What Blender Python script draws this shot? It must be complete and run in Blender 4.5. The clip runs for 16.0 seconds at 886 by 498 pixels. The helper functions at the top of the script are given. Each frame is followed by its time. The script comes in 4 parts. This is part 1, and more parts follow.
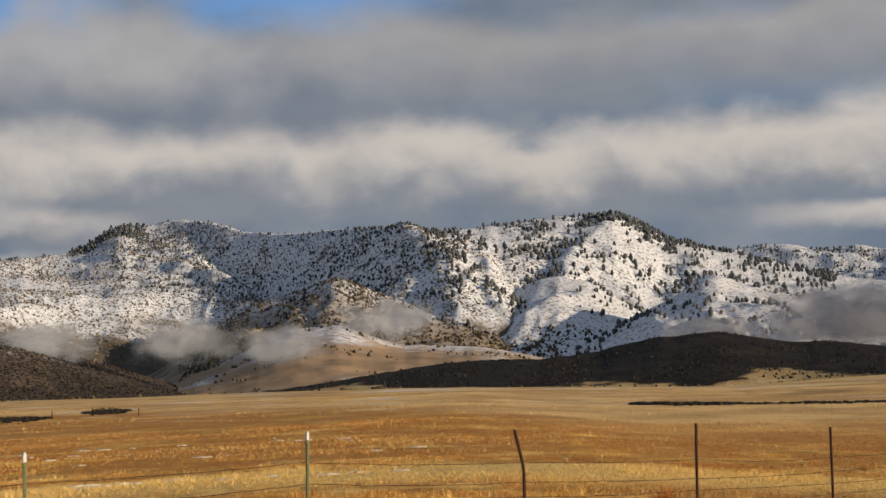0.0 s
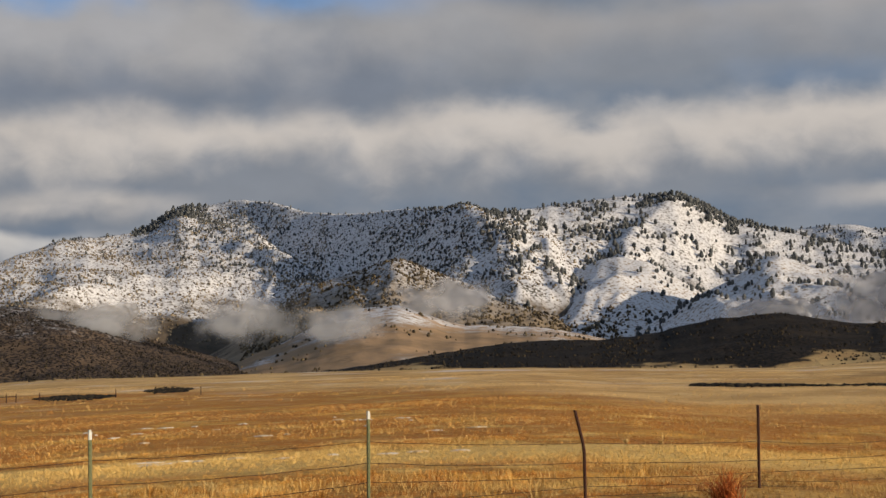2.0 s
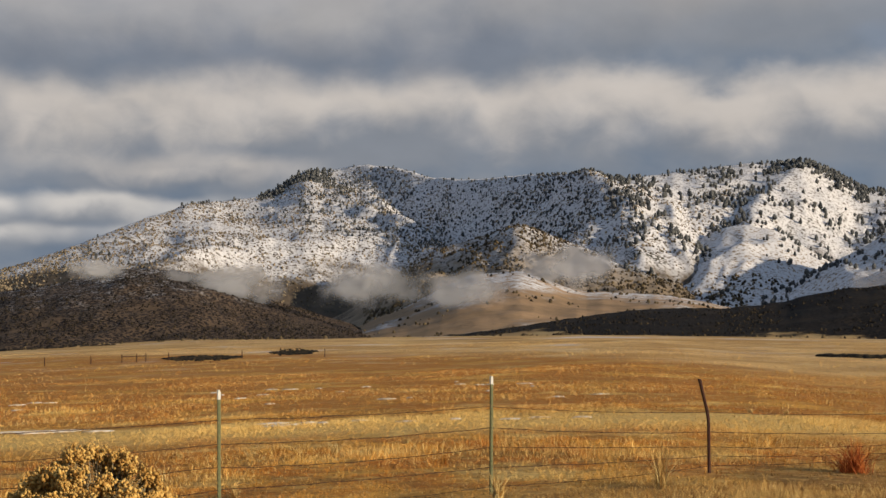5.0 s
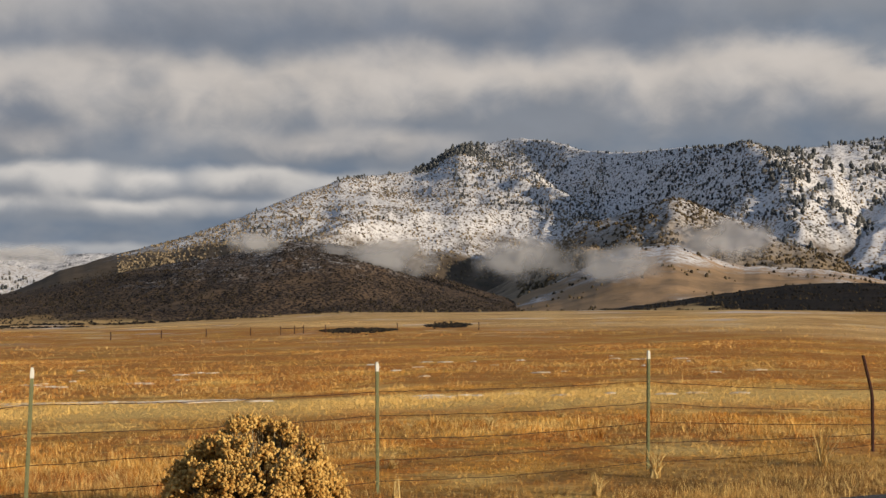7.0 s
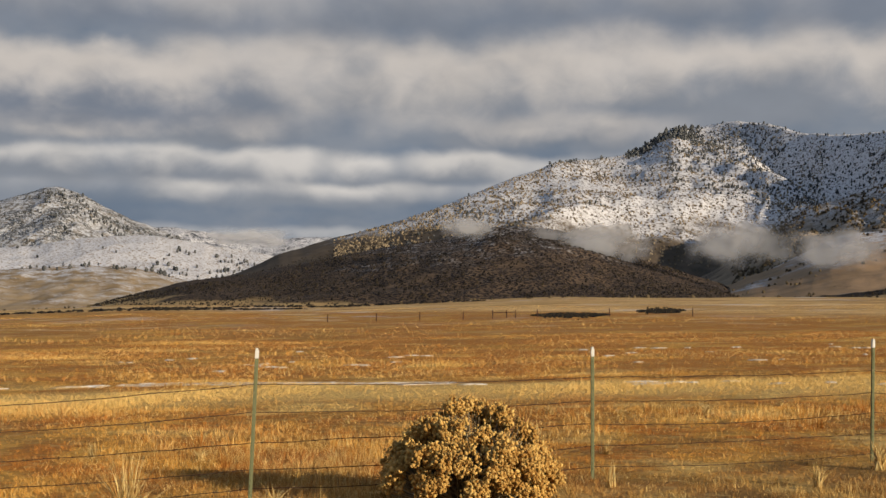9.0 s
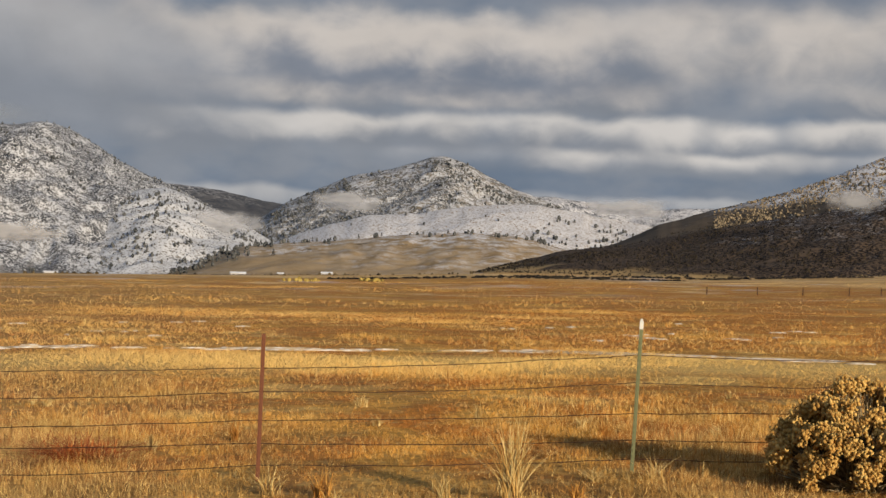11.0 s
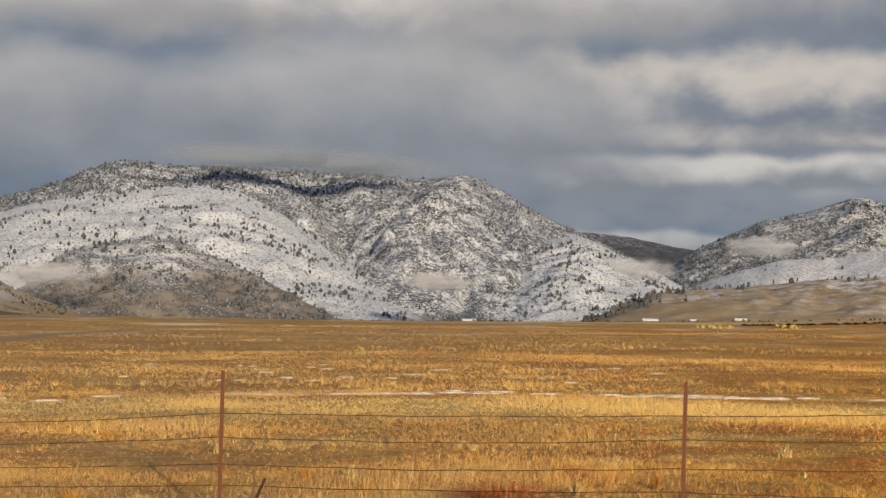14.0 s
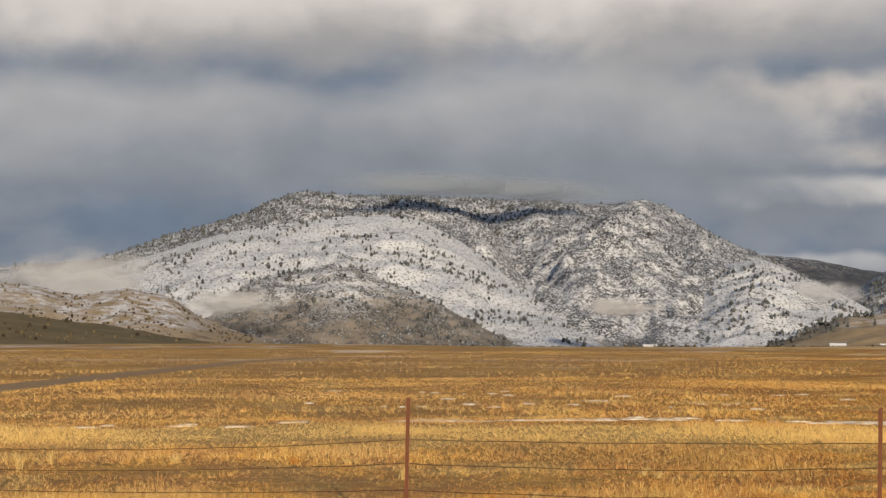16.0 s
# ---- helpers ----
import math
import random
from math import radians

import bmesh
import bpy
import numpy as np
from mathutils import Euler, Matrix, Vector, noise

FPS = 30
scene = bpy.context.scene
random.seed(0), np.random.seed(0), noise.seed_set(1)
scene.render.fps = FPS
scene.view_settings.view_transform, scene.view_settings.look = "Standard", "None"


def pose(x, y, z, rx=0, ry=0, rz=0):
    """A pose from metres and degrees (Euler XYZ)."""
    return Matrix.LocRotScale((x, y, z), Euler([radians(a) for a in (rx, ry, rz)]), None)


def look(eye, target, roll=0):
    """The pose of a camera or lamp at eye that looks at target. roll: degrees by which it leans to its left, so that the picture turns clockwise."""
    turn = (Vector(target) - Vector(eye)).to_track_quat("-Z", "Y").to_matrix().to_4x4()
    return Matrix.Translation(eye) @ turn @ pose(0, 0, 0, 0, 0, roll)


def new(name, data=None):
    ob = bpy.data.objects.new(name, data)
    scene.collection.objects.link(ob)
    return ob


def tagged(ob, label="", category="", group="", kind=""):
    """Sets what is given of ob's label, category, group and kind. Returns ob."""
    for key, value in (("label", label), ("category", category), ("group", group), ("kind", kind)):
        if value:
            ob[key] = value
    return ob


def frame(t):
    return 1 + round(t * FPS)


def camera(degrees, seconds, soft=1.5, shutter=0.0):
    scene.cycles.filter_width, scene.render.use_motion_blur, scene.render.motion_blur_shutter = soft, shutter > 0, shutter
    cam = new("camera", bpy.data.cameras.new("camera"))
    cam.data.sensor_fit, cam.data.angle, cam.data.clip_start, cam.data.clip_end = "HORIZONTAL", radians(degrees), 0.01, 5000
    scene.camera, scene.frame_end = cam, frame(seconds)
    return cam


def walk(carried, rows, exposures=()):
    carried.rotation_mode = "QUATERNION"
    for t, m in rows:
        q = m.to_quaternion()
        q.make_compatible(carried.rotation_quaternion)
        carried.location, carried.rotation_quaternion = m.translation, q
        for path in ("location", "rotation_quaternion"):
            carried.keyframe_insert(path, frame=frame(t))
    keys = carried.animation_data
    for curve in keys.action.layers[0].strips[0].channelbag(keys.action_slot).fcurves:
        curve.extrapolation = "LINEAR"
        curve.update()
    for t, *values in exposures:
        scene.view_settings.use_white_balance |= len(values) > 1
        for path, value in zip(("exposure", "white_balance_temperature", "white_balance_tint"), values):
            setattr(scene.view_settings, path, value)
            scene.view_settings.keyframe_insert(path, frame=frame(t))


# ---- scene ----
cam = camera(33.8, 16.0)
EYE, ARM = 1.7, 0.27
# seconds, heading (left is plus), pitch, lean: the camera turns on the spot at arm's length
TURNS = [
    (0.0, 0.28, 5.36, 1.43), (0.5, 0.63, 5.13, 1.35), (1.0, 1.05, 4.85, 1.29), (1.5, 1.51, 4.70, 1.24),
    (2.0, 2.61, 4.64, 1.17), (2.5, 3.42, 4.65, 1.11), (3.0, 4.00, 4.60, 1.12), (5.5, 8.72, 2.98, 0.08),
    (6.0, 10.22, 2.68, -0.04), (6.5, 11.62, 2.49, -0.02), (7.0, 13.40, 2.33, -0.02), (7.5, 15.24, 1.96, -0.01),
    (8.0, 17.60, 1.88, -0.02), (8.2, 18.32, 1.86, 0.0), (10.3, 30.86, 0.77, -1.75), (10.5, 32.72, 0.55, -1.81),
    (11.0, 36.47, 0.24, -1.80), (11.5, 40.32, 0.15, -1.71), (12.0, 43.30, 0.12, -1.76), (12.5, 45.84, 0.16, -1.64),
    (13.0, 47.95, 0.55, -1.48), (13.5, 50.35, 1.37, -1.36), (14.0, 52.55, 1.66, -1.23), (14.5, 54.42, 1.82, -1.04),
    (15.0, 56.27, 2.26, -0.97), (15.5, 58.47, 2.41, -0.79), (16.0, 59.58, 2.57, -0.75),
]
walk(cam, [(t, pose(-ARM * math.sin(radians(yaw)), ARM * math.cos(radians(yaw)), EYE, 90 + pitch, lean, yaw))
           for t, yaw, pitch, lean in TURNS], [(0.0, 0.6), (16.0, 0.6)])

# ---- light ----
SUN_AZ, SUN_EL = radians(-110), radians(13)          # azimuth counted to the left of +y
to_sun = Vector((-math.sin(SUN_AZ) * math.cos(SUN_EL), math.cos(SUN_AZ) * math.cos(SUN_EL), math.sin(SUN_EL)))
sun = new("sun", bpy.data.lights.new("sun", "SUN"))
sun.data.energy, sun.data.angle, sun.data.color = 3.6, radians(0.6), (1.0, 0.85, 0.65)
sun.matrix_world = look((0, 0, 0), -to_sun)


class Nodes:
    """A short hand for node trees: every call makes a node and returns its first output."""

    def __init__(self, tree):
        self.tree = tree
        tree.nodes.clear()

    def put(self, sock, value):
        if isinstance(value, bpy.types.NodeSocket):
            self.tree.links.new(value, sock)
        elif value is not None:
            sock.default_value = value

    def node(self, kind, inputs=()):
        n = self.tree.nodes.new(kind)
        for key, value in dict(inputs).items():
            self.put(n.inputs[key], value)
        return n

    def math(self, op, a, b=None, c=None, clamp=False):
        n = self.node("ShaderNodeMath")
        n.operation, n.use_clamp = op, clamp
        for sock, value in zip(n.inputs, (a, b, c)):
            self.put(sock, value)
        return n.outputs[0]

    def step(self, x, lo, hi, a=0.0, b=1.0):
        n = self.node("ShaderNodeMapRange", {0: x, 1: lo, 2: hi, 3: a, 4: b})
        n.interpolation_type = "SMOOTHSTEP"
        return n.outputs[0]

    def mix(self, f, a, b):
        n = self.node("ShaderNodeMix")
        n.data_type = "RGBA"
        self.put(n.inputs[0], f)
        self.put(n.inputs[6], (*a, 1) if isinstance(a, tuple) and len(a) == 3 else a)
        self.put(n.inputs[7], (*b, 1) if isinstance(b, tuple) and len(b) == 3 else b)
        return n.outputs[2]

    def noise(self, vec, scale, detail=4.0, rough=0.55, distort=0.0):
        n = self.node("ShaderNodeTexNoise", {"Vector": vec, "Scale": scale, "Detail": detail, "Roughness": rough, "Distortion": distort})
        return n.outputs[0]

    def voronoi(self, vec, scale, rand=1.0):
        n = self.node("ShaderNodeTexVoronoi", {"Vector": vec, "Scale": scale, "Randomness": rand})
        return n.outputs[0]

    def times(self, vec, s):
        n = self.node("ShaderNodeVectorMath")
        n.operation = "SCALE"
        self.put(n.inputs[0], vec)
        self.put(n.inputs[3], s)
        return n.outputs[0]

    def scaled(self, vec, s):
        return self.node("ShaderNodeMapping", {"Vector": vec, "Scale": s}).outputs[0]

    def tone(self):
        n = self.node("ShaderNodeAttribute")
        n.attribute_name = "tone"
        return n.outputs["Fac"]

    def ramp(self, f, stops, ease="EASE"):
        n = self.node("ShaderNodeValToRGB", {0: f})
        r = n.color_ramp
        r.interpolation = ease
        while len(r.elements) < len(stops):
            r.elements.new(0.5)
        for e, (p, c) in zip(r.elements, stops):
            e.position, e.color = p, (*c, 1) if len(c) == 3 else c
        return n.outputs[0]


# ---- sky: a clear winter sky behind broken rows of low cloud ----
world = bpy.data.worlds.new("sky")
scene.world = world
world.use_nodes = True
k = Nodes(world.node_tree)
ray = k.node("ShaderNodeTexCoord").outputs["Generated"]
sep = k.node("ShaderNodeSeparateXYZ", {0: ray})
az = k.math("MULTIPLY", k.math("ARCTAN2", k.math("MULTIPLY", sep.outputs[0], -1.0), sep.outputs[1]), 180 / math.pi)
el = k.math("MULTIPLY", k.math("ARCSINE", sep.outputs[2]), 180 / math.pi)
GREY_BLUE, GREY, PALE, WHITE = (0.140, 0.178, 0.235), (0.215, 0.235, 0.268), (0.38, 0.38, 0.385), (0.56, 0.53, 0.50)


def sky_at(lift, stretch):
    return k.node("ShaderNodeCombineXYZ", {0: az, 1: k.math("MULTIPLY", k.math("ADD", el, lift), stretch), 2: lift}).outputs[0]


nishita = k.node("ShaderNodeTexSky")
nishita.sky_type, nishita.sun_disc, nishita.sun_elevation, nishita.sun_rotation = "NISHITA", False, SUN_EL, radians(110)
blue = k.mix(0.6, k.times(nishita.outputs[0], 0.11), (0.10, 0.27, 0.62))
soft = k.noise(sky_at(0.0, 1.8), 0.22, 4.0, 0.5)
veil = k.mix(k.step(soft, 0.35, 0.7), GREY_BLUE, GREY)
rift = k.math("MULTIPLY", k.step(k.math("ADD", el, k.math("MULTIPLY", soft, 3.0)), 14.9, 16.4), k.math("MULTIPLY", k.step(az, -2.0, 4.0), k.step(az, 13.0, 8.0)))
open_sky = k.math("MAXIMUM", rift, k.math("MULTIPLY", k.step(k.noise(sky_at(3.0, 2.2), 0.085, 3.0, 0.45), 0.55, 0.68), k.step(el, 9.5, 15.0)))
open_sky = k.math("MAXIMUM", open_sky, k.math("MULTIPLY", k.step(el, 17.0, 28.0), 0.3))
sky = k.mix(open_sky, veil, blue)
# rows of low cloud, the farthest first: base height, depth, headings from and to, top and base colours, width of a puff, share of gaps
CREAM, SHADE, SLATE = (0.52, 0.475, 0.435), (0.205, 0.222, 0.252), (0.168, 0.190, 0.232)
CLOUD_ROWS = [
    (1.6, 1.0, 22, 62, PALE, GREY, 5.0, 0.40), (3.4, 1.1, 14, 37, WHITE, GREY, 6.0, 0.38), (4.2, 1.5, 16, 50, WHITE, SHADE, 5.5, 0.38),
    (5.6, 1.5, 13, 50, CREAM, SHADE, 5.0, 0.36), (5.6, 1.2, -40, -13, CREAM, GREY, 5.0, 0.36), (6.7, 3.9, -90, 31, CREAM, SHADE, 6.0, 0.22), (6.3, 3.2, 28, 49, CREAM, SLATE, 5.0, 0.24),
    (10.9, 4.0, -90, 5, (0.31, 0.30, 0.30), SHADE, 13.0, 0.10), (10.2, 4.6, 2, 27, (0.35, 0.34, 0.34), SLATE, 9.0, 0.20), (10.0, 4.0, 24, 45, (0.40, 0.385, 0.38), SLATE, 9.0, 0.26),
    (4.6, 4.9, 45, 130, (0.37, 0.365, 0.37), (0.215, 0.232, 0.262), 15.0, 0.05), (9.8, 4.2, 43, 130, (0.62, 0.57, 0.525), (0.32, 0.31, 0.31), 10.0, 0.14),
    (14.4, 4.5, -175, -6, (0.29, 0.285, 0.29), SHADE, 14.0, 0.25), (15.0, 4.5, 15, 175, PALE, GREY, 12.0, 0.36), (24.0, 16.0, -180, 180, PALE, GREY, 24.0, 0.45)]
for i, (base, deep, lo, hi, top_col, base_col, puff, gaps) in enumerate(CLOUD_ROWS):
    line = k.node("ShaderNodeCombineXYZ", {0: az, 1: 13.7 * i, 2: 3.1 * i}).outputs[0]
    lump = k.noise(sky_at(7.3 * i, 1.7), 1.5 / puff, 4.0, 0.50, 0.3)
    wisp = k.noise(sky_at(3.9 * i, 1.3), 3.6 / puff, 5.0, 0.55, 0.4)
    b = k.math("ADD", base, k.math("MULTIPLY", k.math("SUBTRACT", k.noise(line, 0.07, 2.0), 0.5), deep * 0.30))
    h = k.math("MULTIPLY", deep, k.math("ADD", 0.42, k.math("MULTIPLY", k.noise(line, 1.3 / puff, 2.0, 0.5), 1.05)))
    up = k.math("DIVIDE", k.math("SUBTRACT", el, b), h)
    edge = k.math("ADD", up, k.math("MULTIPLY", k.math("SUBTRACT", lump, 0.5), 0.55))
    edge = k.math("ADD", edge, k.math("MULTIPLY", k.math("SUBTRACT", wisp, 0.5), 0.22))
    mask = k.math("MULTIPLY", k.step(edge, -0.22, 0.20), k.step(edge, 1.12, 0.70))
    mask = k.math("MULTIPLY", mask, k.step(k.noise(line, 0.8 / puff, 3.0), gaps - 0.10, gaps + 0.12))
    if lo > -180:
        mask = k.math("MULTIPLY", mask, k.math("MULTIPLY", k.step(az, lo - 5.0, lo + 5.0), k.step(az, hi + 5.0, hi - 5.0)))
    lit = k.math("ADD", up, k.math("MULTIPLY", k.math("SUBTRACT", k.noise(sky_at(5.1 * i + 2.0, 1.1), 1.25 / puff, 3.0, 0.48, 0.3), 0.5), 1.5))
    lit = k.math("ADD", lit, k.math("MULTIPLY", k.math("SUBTRACT", wisp, 0.5), 0.5))
    sky = k.mix(k.math("MULTIPLY", mask, 0.95), sky, k.mix(k.step(lit, 0.02, 0.78), base_col, top_col))
grain = k.math("ADD", 0.86, k.math("MULTIPLY", k.noise(sky_at(1.0, 1.6), 0.35, 4.0, 0.5), 0.28))
both = k.times(sky, grain)
back = k.node("ShaderNodeBackground", {0: both, 1: 0.74})
k.put(k.node("ShaderNodeOutputWorld").inputs[0], back.outputs[0])


# ---- noise and ground shape ----
def perlin(x, y, seed=0):
    """Gradient noise of arrays, about -0.7 to 0.7."""
    xi, yi = np.floor(x).astype(np.int64), np.floor(y).astype(np.int64)
    xf, yf = x - xi, y - yi

    def grad(ix, iy, fx, fy):
        h = (ix * 374761393 + iy * 668265263 + seed * 1442695041) & 0xFFFFFFFF
        h = ((h ^ (h >> 13)) * 1274126177) & 0xFFFFFFFF
        a = ((h ^ (h >> 16)) & 0xFFFF) / 65536 * 2 * np.pi
        return np.cos(a) * fx + np.sin(a) * fy
    u, v = xf ** 3 * (xf * (xf * 6 - 15) + 10), yf ** 3 * (yf * (yf * 6 - 15) + 10)
    a = grad(xi, yi, xf, yf) * (1 - u) + grad(xi + 1, yi, xf - 1, yf) * u
    b = grad(xi, yi + 1, xf, yf - 1) * (1 - u) + grad(xi + 1, yi + 1, xf - 1, yf - 1) * u
    return a * (1 - v) + b * v


def fbm(x, y, octaves=5, seed=0, rough=0.5):
    return sum(rough ** i * perlin(x * 2 ** i, y * 2 ** i, seed + i) for i in range(octaves))


def ridged(x, y, octaves=4, seed=0):
    return sum(0.5 ** i * (0.35 - np.abs(perlin(x * 2 ** i, y * 2 ** i, seed + i))) for i in range(octaves)) * 1.6


def ease(x, lo, hi):
    f = np.clip((np.asarray(x, float) - lo) / (hi - lo), 0, 1)
    return f * f * (3 - 2 * f)


def knots(x, pairs, soft=0.0):
    """A smooth line through a few (x, y) knots."""
    p = sorted(pairs)
    xs, ys = [a for a, _ in p], [b for _, b in p]
    return sum(np.interp(x + soft * o, xs, ys) for o in (-1.0, -0.66, -0.33, 0.0, 0.33, 0.66, 1.0)) / 7


PLAIN = [(-180, -0.5), (-60, -0.1), (-17, -0.05), (-11, -0.29), (-4, -0.18), (2, -0.1), (13, -0.21), (17, -0.2), (22, -0.43), (26, -0.62),
         (34, -0.65), (40, -0.95), (47, -1.1), (53, -1.25), (68, -1.27), (77, -1.4), (120, -0.9), (180, -0.5)]
VERGE = [(-400, -10.5), (-11.8, -0.42), (-6.5, -0.24), (-4, -0.17), (0, -0.1), (3.7, -0.2), (6.5, -0.42), (12, -0.75), (40, -1.1), (100, -1.5)]
FENCE_AZ, FENCE_D, ROAD_EDGE = radians(46), 13.0, 9.75


def perp_of(x, y):
    """How far a place lies out across the road towards the fence."""
    return -x * math.sin(FENCE_AZ) + y * math.cos(FENCE_AZ)


def ground_z(x, y):
    """The height of the land: the road's edge, a shallow fall to the fence, the pasture, and the plain levelling out far away."""
    x, y = np.asarray(x, float), np.asarray(y, float)
    d, a = np.hypot(x, y), np.degrees(np.arctan2(-x, y))
    far = EYE + d * np.tan(np.radians(knots(a, PLAIN)))
    w = ease(d, 50, 420)
    z = knots(x, VERGE) * ease(perp_of(x, y), 4, 11) * (1 - w) + far * w
    z = z + 0.05 * fbm(x / 9, y / 9, 3, 5) * ease(perp_of(x, y), 10, 14) * ease(d, 6, 14) + 0.3 * fbm(x / 60, y / 60, 3, 9) * ease(d, 60, 160)
    return z + 1.6 * fbm(x / 260, y / 260, 3, 12) * ease(d, 250, 600)


def on_ground(a, d):
    x, y = polar(a, d)
    return Vector((float(x), float(y), float(ground_z(x, y))))


def meet_ground(a, e):
    """Where a line of sight at heading a, height angle e, first meets the land."""
    for d in np.geomspace(9, 4000, 900):
        x, y = polar(a, d)
        if EYE + d * math.tan(radians(e)) <= ground_z(x, y):
            return on_ground(a, d)
    return on_ground(a, 1500)


def mesh_of(name, verts, faces, mat, smooth=True, parent=None, tones=None):
    """One mesh object from arrays."""
    me = bpy.data.meshes.new(name)
    verts, faces = np.asarray(verts, np.float32), np.asarray(faces, np.int32)
    n, m, c = len(verts), len(faces), faces.shape[1]
    me.vertices.add(n)
    me.vertices.foreach_set("co", verts.ravel())
    me.loops.add(m * c)
    me.loops.foreach_set("vertex_index", faces.ravel())
    me.polygons.add(m)
    me.polygons.foreach_set("loop_start", np.arange(0, m * c, c, dtype=np.int32))
    if smooth:
        me.polygons.foreach_set("use_smooth", np.ones(m, bool))
    if tones is not None:
        att = me.attributes.new("tone", "FLOAT", "POINT")
        att.data.foreach_set("value", np.asarray(tones, np.float32))
    me.update(calc_edges=True)
    me.validate()
    me.materials.append(mat)
    ob = new(name, me)
    ob.parent = parent
    return ob


def grid_faces(rows, cols):
    i = np.arange(rows - 1)[:, None] * cols + np.arange(cols - 1)[None, :]
    i = i.ravel()
    return np.stack([i, i + 1, i + cols + 1, i + cols], 1)


def polar(a, d):
    a = np.radians(a)
    return -np.sin(a) * d, np.cos(a) * d


# ---- materials ----
def material(name):
    m = bpy.data.materials.new(name)
    m.use_nodes = True
    return m, Nodes(m.node_tree)


def finish(k, colour, rough=0.9, bump=None, strength=0.4, distance=0.05, metal=0.0, spec=0.3, trans=None):
    b = k.node("ShaderNodeBsdfPrincipled")
    k.put(b.inputs["Base Color"], (*colour, 1) if isinstance(colour, tuple) and len(colour) == 3 else colour)
    k.put(b.inputs["Roughness"], rough)
    k.put(b.inputs["Metallic"], metal)
    k.put(b.inputs["Specular IOR Level"], spec)
    if bump is not None:
        k.put(b.inputs["Normal"], k.node("ShaderNodeBump", {"Strength": strength, "Distance": distance, "Height": bump}).outputs[0])
    k.put(k.node("ShaderNodeOutputMaterial").inputs[0], b.outputs[0])


def place(k):
    return k.node("ShaderNodeNewGeometry").outputs["Position"]


def slope_material(name, bare, brush, snow_lo, snow_hi, patch=0.5, cover=0.5, speck=4.0, warm=(0.62, 0.605, 0.60), grass=None, hem=None, mottle=0.5, grain=0.05):
    """A hillside: bare soil and grass, dark brush in clumps, snow above a ragged line of height."""
    m, k = material(name)
    p = place(k)
    z = k.node("ShaderNodeSeparateXYZ", {0: p}).outputs[2]
    big, mid, fine = k.noise(p, 0.006, 5.0), k.noise(p, 0.03, 5.0), k.noise(p, 0.22, 4.0)
    soil = k.mix(k.step(mid, 0.35, 0.65), bare, grass or tuple(c * 0.7 for c in bare))
    soil = k.mix(k.math("MULTIPLY", fine, 0.35), soil, brush)
    height = k.math("ADD", z, k.math("MULTIPLY", k.math("SUBTRACT", big, 0.5), 160.0))
    height = k.math("ADD", height, k.math("MULTIPLY", k.math("SUBTRACT", mid, 0.5), 90.0))
    snow = k.math("MULTIPLY", k.step(height, snow_lo, snow_hi), k.step(k.noise(p, grain, 6.0, 0.62), patch - 0.12, patch + 0.07))
    snow = k.math("MULTIPLY", snow, k.step(fine, 0.36, 0.5))
    ground = k.mix(snow, soil, warm)
    dots = k.step(k.voronoi(p, 1.0 / speck), 0.62, 0.40)
    thick = k.math("MULTIPLY", dots, k.step(k.math("ADD", k.noise(p, 0.016, 5.0), k.math("MULTIPLY", k.math("SUBTRACT", mid, 0.5), mottle)), 0.66 - cover * 0.4, 0.78 - cover * 0.4))
    colour = k.mix(thick, ground, brush)
    if hem:
        ragged = k.math("ADD", z, k.math("MULTIPLY", k.math("SUBTRACT", k.noise(p, hem[3], 5.0, 0.6), 0.5), hem[2]))
        dry = k.mix(k.step(mid, 0.35, 0.65), (0.44, 0.30, 0.13), (0.33, 0.21, 0.09))
        colour = k.mix(k.step(ragged, hem[1], hem[0]), colour, dry)
    finish(k, colour, 0.95, k.math("ADD", fine, k.math("MULTIPLY", thick, 1.2)), 0.35, 1.0, spec=0.1)
    return m


def field_colours(k, p):
    """The colours of the winter pasture: gold, rust, straw and grey-green, in drifts that run along the field."""
    x = k.node("ShaderNodeSeparateXYZ", {0: p})
    px, py = x.outputs[0], x.outputs[1]
    d = k.math("SQRT", k.math("ADD", k.math("MULTIPLY", px, px), k.math("MULTIPLY", py, py)))
    a = k.math("MULTIPLY", k.math("ARCTAN2", k.math("MULTIPLY", px, -1.0), py), 180 / math.pi)
    drift = k.node("ShaderNodeCombineXYZ", {0: k.math("MULTIPLY", a, 0.35), 1: k.math("MULTIPLY", k.math("LOGARITHM", d, 2.0), 9.0), 2: 0.0}).outputs[0]
    n1, n2, n3 = k.noise(drift, 0.8, 4.0), k.noise(p, 0.35, 5.0), k.noise(p, 2.2, 3.0)
    gold, rust, straw, grey = (0.66, 0.335, 0.062), (0.50, 0.185, 0.028), (0.78, 0.53, 0.175), (0.36, 0.205, 0.05)
    clump, blotch = k.noise(p, 0.11, 5.0, 0.62), k.noise(p, 0.6, 5.0, 0.65)
    c = k.mix(k.step(n1, 0.42, 0.60), gold, rust)
    c = k.mix(k.math("MULTIPLY", k.step(k.noise(drift, 0.35, 4.0), 0.50, 0.62), 0.7), c, (0.33, 0.125, 0.026))
    c = k.mix(k.math("MULTIPLY", k.step(clump, 0.50, 0.60), 0.65), c, (0.33, 0.155, 0.034))
    c = k.mix(k.math("MULTIPLY", k.step(k.noise(p, 0.17, 5.0, 0.6), 0.55, 0.66), 0.7), c, (0.47, 0.150, 0.026))
    c = k.mix(k.math("MULTIPLY", k.step(n2, 0.52, 0.66), 0.75), c, straw)
